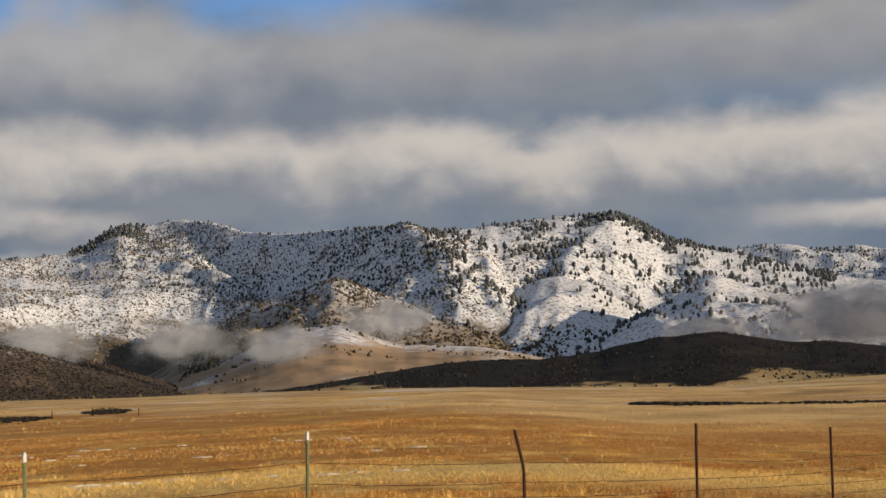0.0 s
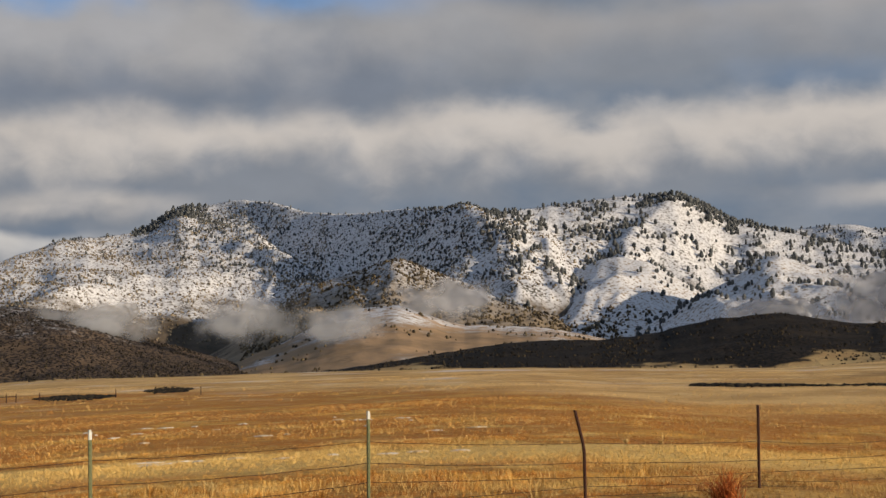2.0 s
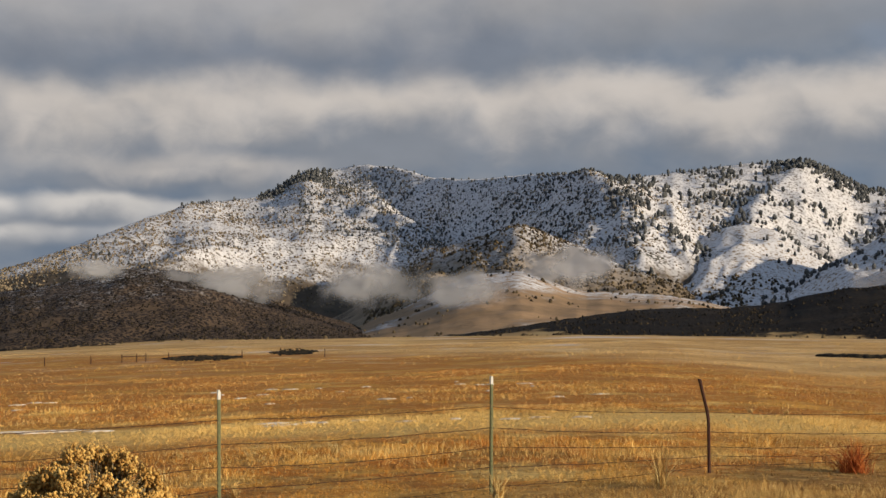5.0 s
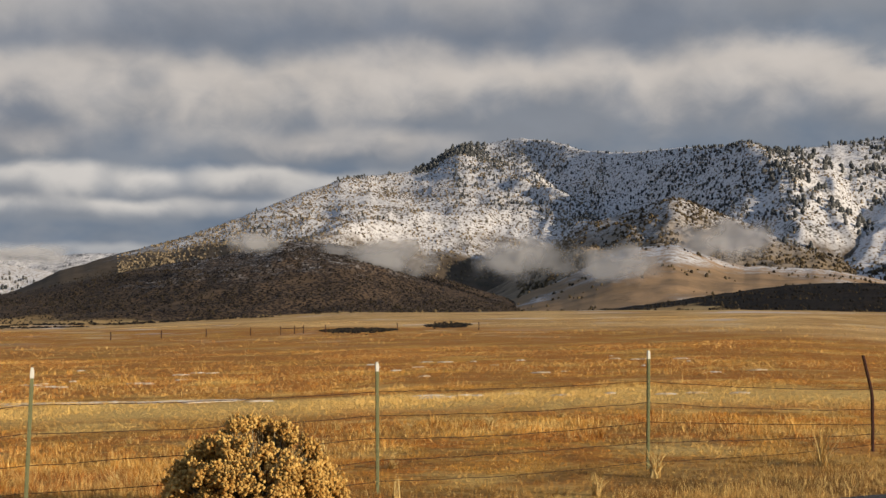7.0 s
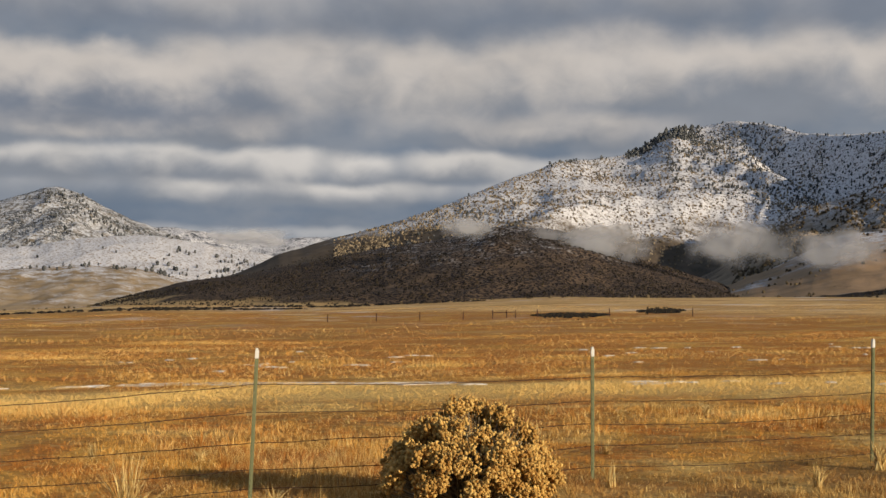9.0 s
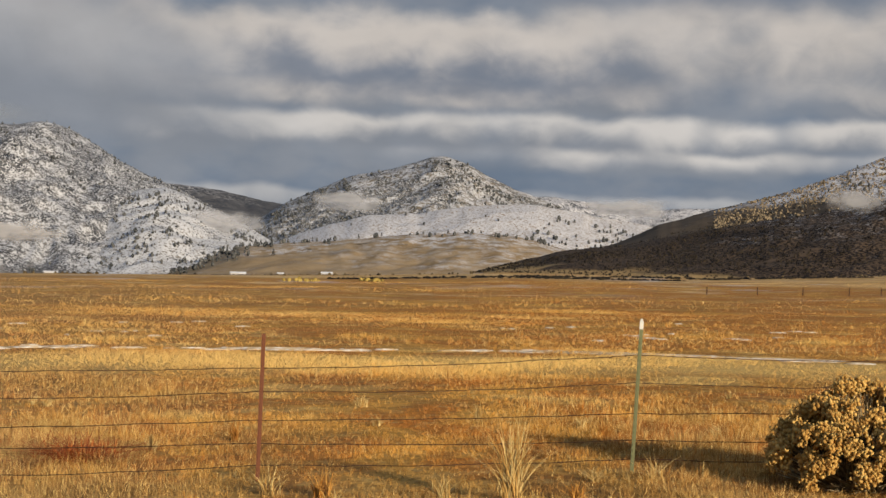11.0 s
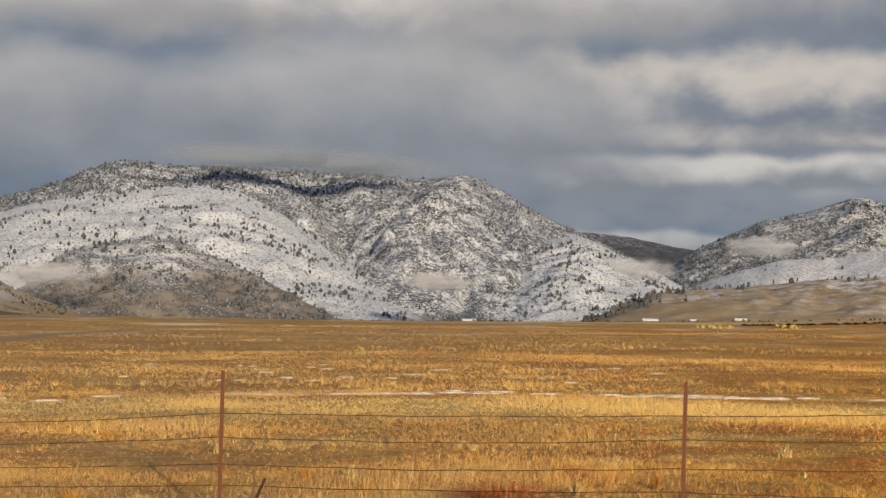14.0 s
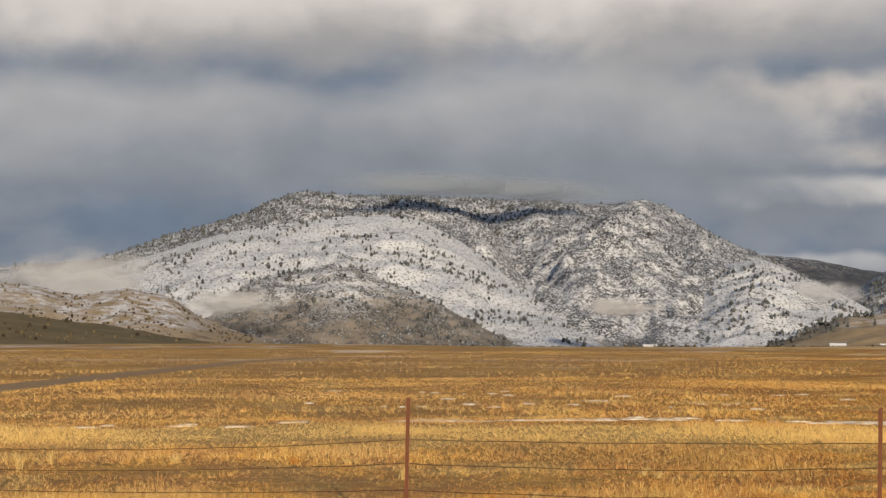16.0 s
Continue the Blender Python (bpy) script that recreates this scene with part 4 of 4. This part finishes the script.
m_wire = painted("rusty_wire", (0.065, 0.035, 0.022), (0.12, 0.06, 0.03), 0.7, 0.3)


def plant_material(name, low, high, scale=9.0, rough=0.85):
    m, k = material(name)
    p = place(k)
    c = k.mix(k.step(k.tone(), 0.1, 0.9), low, high)
    c = k.mix(k.math("MULTIPLY", k.step(k.noise(p, scale, 4.0), 0.45, 0.7), 0.4), c, tuple(0.55 * v for v in low))
    finish(k, c, rough, k.noise(p, scale * 8, 3.0), 0.4, 0.01, spec=0.15)
    return m


m_heads = plant_material("rabbitbrush_heads", (0.36, 0.19, 0.045), (0.68, 0.44, 0.135))
m_stems = plant_material("rabbitbrush_stems", (0.12, 0.08, 0.04), (0.52, 0.43, 0.26))
m_straw = plant_material("straw", (0.45, 0.27, 0.08), (0.72, 0.55, 0.24))
m_orange = plant_material("orange_grass", (0.36, 0.14, 0.025), (0.58, 0.30, 0.07))
m_red = plant_material("red_brush", (0.26, 0.055, 0.014), (0.54, 0.17, 0.04))


def part(name, bm, mat, parent, label=""):
    """One bmesh as one mesh object under a thing or a part."""
    me = bpy.data.meshes.new(name)
    bm.to_mesh(me)
    bm.free()
    me.materials.append(mat)
    ob = new(name, me)
    ob.parent = parent
    if label:
        tagged(ob, label)
    return ob


def box(bm, lo, hi):
    x0, y0, z0 = lo
    x1, y1, z1 = hi
    v = [bm.verts.new(c) for c in ((x0, y0, z0), (x1, y0, z0), (x1, y1, z0), (x0, y1, z0), (x0, y0, z1), (x1, y0, z1), (x1, y1, z1), (x0, y1, z1))]
    for f in ((3, 2, 1, 0), (4, 5, 6, 7), (0, 1, 5, 4), (1, 2, 6, 5), (2, 3, 7, 6), (3, 0, 4, 7)):
        bm.faces.new([v[i] for i in f])


def tube_arrays(points, r0, r1, sides=4):
    """Vertices and faces of a thin tapered tube along points."""
    P = np.asarray(points, float)
    t = np.gradient(P, axis=0)
    t /= np.linalg.norm(t, axis=1)[:, None] + 1e-9
    ref = np.where(np.abs(t[:, 2:3]) > 0.9, np.array([[1.0, 0, 0]]), np.array([[0, 0, 1.0]]))
    a = np.cross(t, ref)
    a /= np.linalg.norm(a, axis=1)[:, None] + 1e-9
    b = np.cross(t, a)
    r = np.linspace(r0, r1, len(P))[:, None, None]
    ang = np.arange(sides) * 2 * np.pi / sides
    ring = a[:, None] * np.cos(ang)[None, :, None] + b[:, None] * np.sin(ang)[None, :, None]
    V = (P[:, None] + ring * r).reshape(-1, 3)
    i = (np.arange(len(P) - 1)[:, None] * sides + np.arange(sides)[None]).ravel()
    j = (np.arange(len(P) - 1)[:, None] * sides + (np.arange(sides) + 1)[None] % sides).ravel()
    return V, np.stack([i, j, j + sides, i + sides], 1)


def join(pieces):
    V, F, n = [], [], 0
    for v, f in pieces:
        V.append(v)
        F.append(f + n)
        n += len(v)
    return np.concatenate(V), np.concatenate(F)


# ---- the road that the camera stands on ----
m_road, k = material("asphalt")
p = place(k)
c = k.mix(k.step(k.noise(p, 40.0, 4.0), 0.4, 0.65), (0.035, 0.034, 0.034), (0.075, 0.07, 0.066))
finish(k, c, 0.9, k.noise(p, 90.0, 3.0), 0.8, 0.01)
along = np.linspace(-160, 160, 321)
cross = np.linspace(-4.0, ROAD_EDGE, 24)
U, C = np.meshgrid(along, cross, indexing="ij")
edge = C + np.where(C > ROAD_EDGE - 0.3, 0.10 * fbm(U / 1.5, U * 0, 3, 600), 0)
rx, ry = -np.sin(FENCE_AZ) * edge + np.cos(FENCE_AZ) * U, np.cos(FENCE_AZ) * edge + np.sin(FENCE_AZ) * U
road = mesh_of("road", np.stack([rx, ry, ground_z(rx, ry) + 0.035], -1).reshape(-1, 3), grid_faces(len(along), len(cross))[:, ::-1], m_road)
tagged(road, "dark asphalt road with a rough gravelly edge", "road", kind="structure")


# ---- barbed-wire fence ----
def t_post(parent, height, kind, bend=0.0):
    """A steel T-post, its studs facing the road; the buried spade end runs on below the ground."""
    bm = bmesh.new()
    body_top = height - (0.095 if kind == "green" else 0.0)
    mat = {"green": m_green, "rust": m_rust, "black": m_black}[kind]
    cuts = np.linspace(-0.35, body_top, 15)
    for z0, z1 in zip(cuts[:-1], cuts[1:]):
        box(bm, (-0.0175, -0.004, z0), (0.0175, 0.002, z1))
        box(bm, (-0.004, 0.002, z0), (0.004, 0.034, z1))
    bmesh.ops.remove_doubles(bm, verts=bm.verts, dist=0.0005)
    z = 0.10
    while z < body_top - 0.03:
        box(bm, (-0.007, -0.012, z), (0.007, -0.004, z + 0.022))
        z += 0.054
    if bend:
        for v in bm.verts:
            over = max(0.0, v.co.z - height * 0.58)
            v.co.x += bend * over
            v.co.z -= abs(bend) * over * 0.1
    post = part("post", bm, mat, parent)
    if kind == "green":
        bm = bmesh.new()
        box(bm, (-0.018, -0.0045, body_top), (0.018, 0.0025, height - 0.02))
        box(bm, (-0.011, -0.0035, height - 0.02), (0.011, 0.0015, height))
        box(bm, (-0.0045, 0.0025, body_top), (0.0045, 0.0345, height))
        part("painted_tip", bm, m_white, post, "white-painted post tip")
    return post


fence = tagged(new("barbed_wire_fence"), "five-strand rusty barbed wire fence on steel posts", "fence")
# heading of the foot, height of the tip, kind, lean to the right in degrees, heights of the five wires
POSTS = [(-21.5, 0.70, "black", 0.5, (0.20, -0.03, -0.24, -0.44, -0.62)), (-18.3, 0.78, "black", 1.0, (0.26, 0.02, -0.18, -0.38, -0.56)),
         (-14.3, 0.84, "black", 1.0, (0.32, 0.08, -0.12, -0.30, -0.42)), (-9.3, 1.04, "black", 2.0, (0.50, 0.21, 0.04, -0.08, -0.16)),
         (-2.75, 1.12, "black", 0.3, (0.67, 0.41, 0.22, 0.10, -0.03)), (5.55, 1.22, "green", 0.8, (0.87, 0.63, 0.41, 0.18, -0.04)),
         (15.9, 1.16, "green", -0.4, (0.86, 0.62, 0.39, 0.17, -0.04)), (29.0, 1.18, "green", 2.2, (0.85, 0.60, 0.32, 0.08, -0.09)),
         (43.3, 0.97, "rust", 0.7, (0.67, 0.47, 0.22, 0.02, -0.17)), (60.9, 0.95, "rust", 0.3, (0.57, 0.36, 0.12, -0.07, -0.27)),
         (78.0, 0.75, "rust", 0.4, (0.34, 0.14, -0.06, -0.25, -0.45)), (92.0, 0.60, "rust", 0.4, (0.14, -0.06, -0.26, -0.45, -0.62))]
feet = []
for a, top, kind, lean, heights in POSTS:
    d = FENCE_D / math.cos(radians(a) - FENCE_AZ)
    foot = on_ground(a, d)
    post = t_post(fence, top - foot.z, kind, -0.32 if a == -2.75 else 0.0)
    post.matrix_world = Matrix.Translation(foot) @ Matrix.Rotation(FENCE_AZ, 4, "Z") @ Matrix.Rotation(radians(lean), 4, "Y")
    feet.append(foot)
g = np.random.default_rng(42)
for w in range(5):
    for i in range(len(POSTS) - 1):
        p0, p1 = feet[i].copy(), feet[i + 1].copy()
        p0.z, p1.z = POSTS[i][4][w], POSTS[i + 1][4][w]
        span = (p1 - p0).length
        s = np.linspace(0, 1, 28)
        sag = g.uniform(0.01, 0.05)
        line = np.array(p0)[None] * (1 - s)[:, None] + np.array(p1)[None] * s[:, None]
        line[:, 2] += -4 * sag * s * (1 - s) + 0.012 * fbm(s * 6 + w * 7, s * 0 + i, 3, 700)
        wire = mesh_of("wire", *tube_arrays(line, 0.0036, 0.0036, 4), m_wire, parent=fence)
        barbs = []
        for q in np.arange(0.08, span, 0.125):
            u = q / span + g.uniform(-0.003, 0.003)
            c = np.array([np.interp(u, s, line[:, j]) for j in range(3)])
            for _ in range(2):
                v = g.normal(size=3)
                v /= np.linalg.norm(v)
                barbs.append(tube_arrays([c - v * 0.016, c + v * 0.016], 0.0022, 0.0012, 3))
        tagged(mesh_of("barbs", *join(barbs), m_wire, smooth=False, parent=wire), kind="stuff")

# ---- the rabbitbrush by the fence ----
def blob_template(g):
    t = (1 + 5 ** 0.5) / 2
    v = np.array([(-1, t, 0), (1, t, 0), (-1, -t, 0), (1, -t, 0), (0, -1, t), (0, 1, t), (0, -1, -t), (0, 1, -t), (t, 0, -1), (t, 0, 1), (-t, 0, -1), (-t, 0, 1)]) / 1.9
    f = np.array([(0, 11, 5), (0, 5, 1), (0, 1, 7), (0, 7, 10), (0, 10, 11), (1, 5, 9), (5, 11, 4), (11, 10, 2), (10, 7, 6), (7, 1, 8), (3, 9, 4), (3, 4, 2), (3, 2, 6), (3, 6, 8), (3, 8, 9),
                  (4, 9, 5), (2, 4, 11), (6, 2, 10), (8, 6, 7), (9, 8, 1)])
    return v * g.uniform(0.6, 1.35, (12, 1)), f


def rabbitbrush(foot, width, height, seed):
    """A dry domed shrub: bare stems fan out from the root and carry fluffy golden seed heads in bunches."""
    g = np.random.default_rng(seed)
    bush = tagged(new("rabbitbrush"), "dried golden rabbitbrush shrub in seed beside the fence", "bush")
    stems, heads, tones_s, tones_h = [], [], [], []
    kinds = [blob_template(g) for _ in range(6)]
    bunches = []
    # main boughs end in rounded bunches; between them the shrub is open and dark
    for _ in range(54):
        a, e = g.uniform(0, 6.283), math.asin(g.uniform(0.04, 1.0))
        r = g.uniform(0.76, 1.0)
        bunches.append((np.array([math.cos(a) * math.cos(e) * width / 2 * r, math.sin(a) * math.cos(e) * width / 2 * r, (0.12 + 0.88 * math.sin(e)) * height * r]), g.uniform(0.13, 0.20)))
    for c, size in bunches:
        out = c / np.linalg.norm(c)
        for _ in range(30):
            off = g.normal(0, 0.36, 3) * size
            tip = c + off - out * np.dot(off, out) * 0.6 + out * g.uniform(-0.02, 0.03)
            tip[2] = max(tip[2], 0.06)
            root = np.array([g.normal(0, 0.10), g.normal(0, 0.10), 0.0])
            mid = root * 0.5 + tip * 0.5 + np.array([0, 0, -0.10 * np.linalg.norm(tip[:2])]) + g.normal(0, 0.015, 3)
            s = np.linspace(0, 1, 6)[:, None]
            line = root * (1 - s) ** 2 + 2 * mid * s * (1 - s) + tip * s ** 2
            v, f = tube_arrays(line, 0.0065, 0.0022, 3)
            stems.append((v, f))
            tones_s.append(np.full(len(v), g.uniform()))
            tone = g.uniform()
            for _ in range(10):
                v, f = kinds[g.integers(0, 6)]
                k_ = g.uniform(0.008, 0.019)
                q = v * k_ * np.array([1, 1, g.uniform(0.8, 1.5)]) + tip + g.normal(0, 0.021, 3)
                q[:, 2] = np.maximum(q[:, 2], 0.01)
                heads.append((q, f))
                tones_h.append(np.full(len(v), np.clip(tone * 0.6 + g.uniform(0, 0.4), 0, 1)))
    v, f = join(stems)
    tagged(mesh_of("stalk", v, f, m_stems, parent=bush, tones=np.concatenate(tones_s)), "thin bare grey-brown stems", kind="stuff")
    v, f = join(heads)
    tagged(mesh_of("crown", v, f, m_heads, smooth=False, parent=bush, tones=np.concatenate(tones_h)), "fluffy golden seed heads", kind="stuff")
    bush.matrix_world = Matrix.Translation(foot)
    return bush


rabbitbrush(on_ground(20.6, 13.3), 1.62, 0.92, 5)


# ---- single tufts and weeds ----
def tuft(name, foot, height, spread, blades, mat, label, seed, width=0.006, curl=0.35):
    """A clump of long bent blades from one root."""
    g = np.random.default_rng(seed)
    V, F, T, n = [], [], [], 0
    for _ in range(blades):
        a, L = g.uniform(0, 6.283), height * g.uniform(0.45, 1.08)
        out = abs(g.normal(0, 0.5)) * spread
        root = np.array([g.normal(0, 0.05) * spread * 2, g.normal(0, 0.05) * spread * 2, -0.02])
        s = np.linspace(0, 1, 6)
        droop = g.uniform(0, curl)
        line = np.stack([root[0] + np.cos(a) * out * s ** 1.6, root[1] + np.sin(a) * out * s ** 1.6, L * (s - droop * s ** 3)], -1)
        side = np.array([-math.sin(a), math.cos(a), 0.0])
        b = g.uniform(0, 3.14)
        side = side * math.cos(b) + np.array([math.cos(a), math.sin(a), 0]) * math.sin(b)
        w = (width * (1.0 - 0.85 * s))[:, None] * side
        V.append(np.concatenate([line - w, line + w]))
        i = np.arange(5)
        F.append(np.stack([i, i + 1, i + 7, i + 6], 1) + n)
        T.append(np.full(12, g.uniform()))
        n += 12
    ob = mesh_of(name, np.concatenate(V), np.concatenate(F), mat, tones=np.concatenate(T))
    ob.matrix_world = Matrix.Translation(foot)
    return tagged(ob, label, "grass tuft", group="tufts by the fence")


tuft("straw_tuft", on_ground(33.5, 11.75), 0.74, 0.36, 200, m_straw, "tall pale straw tuft growing by the road verge", 1)
tuft("straw_tuft", on_ground(5.3, 16.3), 0.34, 0.20, 130, m_straw, "dense pale straw clump at the foot of a green post", 2, 0.008)
tuft("straw_tuft", on_ground(-0.9, 17.6), 0.60, 0.38, 70, m_straw, "loose tall straw stalks in front of the fence", 3)
tuft("orange_tuft", on_ground(40.8, 12.1), 0.34, 0.42, 60, m_orange, "curling orange grass tuft on the verge", 4, 0.006, 0.6)
tuft("orange_tuft", on_ground(42.8, 12.2), 0.30, 0.34, 40, m_straw, "curling straw tuft on the verge", 5, 0.006, 0.5)
tuft("red_bush", on_ground(-8.0, 20.6), 0.50, 0.95, 240, m_red, "low rust-red weed bush in front of the fence", 6, 0.006, 0.2)
tuft("red_bush", on_ground(49.9, 15.0), 0.20, 1.7, 640, m_red, "low patch of rust-red weeds in the pasture", 7, 0.007, 0.3)
g = np.random.default_rng(9)
for i in range(60):
    a = g.uniform(-16, 76)
    d = g.uniform(10.6, 24) / max(0.55, math.cos(radians(a) - FENCE_AZ)) * 0.95
    if abs(a - 20.3) < 5 and d < 14:
        continue
    mat, what = (m_straw, "straw") if g.uniform() < 0.7 else (m_orange, "orange")
    tuft(what + "_tuft", on_ground(a, d), g.uniform(0.12, 0.27), g.uniform(0.16, 0.34), int(g.uniform(40, 90)), mat, "small dry %s grass tuft near the fence" % what, 20 + i, 0.006)

# a dirt track out in the pasture
m_dirt, k = material("track_dirt")
p = place(k)
finish(k, k.mix(k.noise(p, 1.5, 5.0), (0.24, 0.14, 0.065), (0.36, 0.23, 0.11)), 0.95, k.noise(p, 8.0, 4.0), 0.6, 0.05)
cx, cy = track_x, track_y
nx, ny = -np.gradient(cy), np.gradient(cx)
size = np.hypot(nx, ny)
off = np.linspace(-1.5, 1.5, 6)
X, Y = cx[:, None] + (nx / size)[:, None] * off, cy[:, None] + (ny / size)[:, None] * off
tagged(mesh_of("dirt_track", np.stack([X, Y, ground_z(X, Y) + 0.03 + 0.06 * np.cos(off * 1.4)[None]], -1).reshape(-1, 3), grid_faces(60, 6)[:, ::-1], m_dirt), "bare brown dirt track across the pasture", "track", kind="structure")

# a broken stake by the fence
foot = on_ground(59.8, 13.0)
v, f = tube_arrays([(0, 0, -0.1), (0.02, 0.01, 0.15), (0.09, 0.02, 0.34), (0.14, 0.02, 0.46)], 0.022, 0.012, 6)
stake = mesh_of("broken_stake", v, f, m_black)
stake.matrix_world = Matrix.Translation(foot) @ Matrix.Rotation(radians(60), 4, "Z")
tagged(stake, "dark broken wooden stake leaning in the grass", "stake")

# ---- old fence and gate far out on the plain ----
far_fence = tagged(new("pasture_fence"), "old wooden fence posts far out on the plain", "fence")
base = meet_ground(19.5, -1.02)
far_d = math.hypot(base.x, base.y)
for a in (26.2, 24.3, 22.6, 20.9, 19.75, 19.2, 18.85, 18.0, 15.2, 12.0):
    f0 = on_ground(a, far_d)
    v, f = tube_arrays([(0, 0, -0.3), (0.02, 0, 0.4), (0.0, 0.03, 0.85)], 0.055, 0.045, 6)
    post = mesh_of("post", v, f, m_black, parent=far_fence)
    post.matrix_world = Matrix.Translation(f0)
v, f = tube_arrays([tuple(on_ground(19.75, far_d) + Vector((0, 0, 0.6))), tuple(on_ground(18.85, far_d) + Vector((0, 0, 0.6)))], 0.035, 0.035, 4)
mesh_of("rail", v, f, m_black, parent=far_fence)

# ---- farm sheds ----
m_roof = painted("white_metal_roof", (0.66, 0.66, 0.66), (0.52, 0.51, 0.50), 0.5, 0.0, 0.6)
m_wall = painted("pale_shed_wall", (0.50, 0.47, 0.43), (0.34, 0.30, 0.26), 0.8, 0.0, 0.8)
m_door = painted("dark_shed_door", (0.06, 0.055, 0.05), (0.10, 0.09, 0.08), 0.8)


def shed(a, d, length, deep, wall_h, roof_h, turn):
    """A long low farm shed with a pitched metal roof, eaves and wide doors."""
    s = tagged(new("farm_shed"), "long low farm shed with a white metal roof", "shed", group="farm sheds")
    bm = bmesh.new()
    box(bm, (-length / 2, -deep / 2, -1.0), (length / 2, deep / 2, wall_h))
    part("walls", bm, m_wall, s)
    bm = bmesh.new()
    L, W = length / 2 + 0.6, deep / 2 + 0.6
    pts = [(-L, -W, wall_h), (-L, 0, wall_h + roof_h), (-L, W, wall_h), (L, -W, wall_h), (L, 0, wall_h + roof_h), (L, W, wall_h)]
    low = [bm.verts.new(q) for q in pts]
    top = [bm.verts.new((x, y, z + 0.25)) for x, y, z in pts]
    for i, j in ((0, 1), (1, 2)):
        bm.faces.new((top[i], top[j], top[j + 3], top[i + 3]))
        bm.faces.new((low[i], low[i + 3], low[j + 3], low[j]))
        for e in (0, 3):
            bm.faces.new((low[i + e], low[j + e], top[j + e], top[i + e]))
    for i in (0, 2):
        bm.faces.new((low[i], low[i + 3], top[i + 3], top[i]))
    bm.normal_update()
    part("roof", bm, m_roof, s, "white metal roof")
    for q in np.linspace(-0.3, 0.3, 3):
        bm = bmesh.new()
        box(bm, (q * length - 1.6, -deep / 2 - 0.06, -1.0), (q * length + 1.6, -deep / 2 - 0.003, wall_h * 0.8))
        part("door", bm, m_door, s)
    s.matrix_world = Matrix.Translation(on_ground(a, d)) @ Matrix.Rotation(radians(a + turn), 4, "Z")


shed(44.45, 1500, 15, 7, 2.3, 1.7, 6)
shed(41.0, 1500, 11, 6, 2.4, 1.9, -8)
shed(42.8, 1560, 7, 5, 2.0, 1.2, 15)
shed(51.5, 1450, 12, 6, 2.4, 1.4, 4)

# ---- single conifers on the brown foothill ----
m_bark = painted("conifer_bark", (0.07, 0.045, 0.03), (0.12, 0.09, 0.06), 0.9, 0.0, 3.0)


def conifer(foot, height, seed):
    """A conifer: tapered trunk, limbs, and a crown of many small ragged boughs."""
    g = np.random.default_rng(seed)
    tree = tagged(new("conifer_tree"), "single dark conifer on the brown foothill", "tree", group="foothill conifers")
    v, f = tube_arrays([(0, 0, -0.5), (0.02, 0, height * 0.5), (0, 0, height * 0.96)], height * 0.022, 0.03, 6)
    limbs = [(v, f)]
    boughs, tones = [], []
    for i in range(70):
        z = height * (0.14 + 0.84 * (i / 70))
        r = height * 0.25 * (1 - (i / 70)) ** 0.75 * g.uniform(0.6, 1.2) + 0.15
        a = g.uniform(0, 6.283)
        tip = np.array([math.cos(a) * r, math.sin(a) * r, z - 0.10 * r])
        limbs.append(tube_arrays([(0, 0, z), tip], 0.05, 0.02, 3))
        for q in (0.45, 0.75, 1.0):
            v, f = blob_template(g)
            boughs.append((v * np.array([1, 1, 0.6]) * height * 0.045 * g.uniform(0.7, 1.3) + tip * np.array([q, q, 1]), f))
            tones.append(np.full(12, g.uniform()))
    v, f = join([(v_, np.stack([f_[:, 0], f_[:, 1], f_[:, 2], f_[:, 3]], 1)) for v_, f_ in limbs])
    mesh_of("trunk", v, f, m_bark, parent=tree)
    v, f = join(boughs)
    mesh_of("crown", v, f, m_tree, smooth=False, parent=tree, tones=np.concatenate(tones))
    tree.matrix_world = Matrix.Translation(foot)


for i, (a, s, h) in enumerate([(43.2, 0.97, 13), (43.6, 1.0, 9), (43.8, 0.98, 11), (44.4, 0.95, 8), (41.6, 0.99, 7), (40.9, 1.0, 6), (39.8, 1.0, 7), (38.9, 1.0, 6), (36.3, 0.99, 7), (35.0, 1.0, 6), (43.1, 0.55, 10), (45.6, 0.8, 9)]):
    conifer(Vector(H["brown"].at(np.array([a]), np.array([s]))[0]), h, 900 + i)
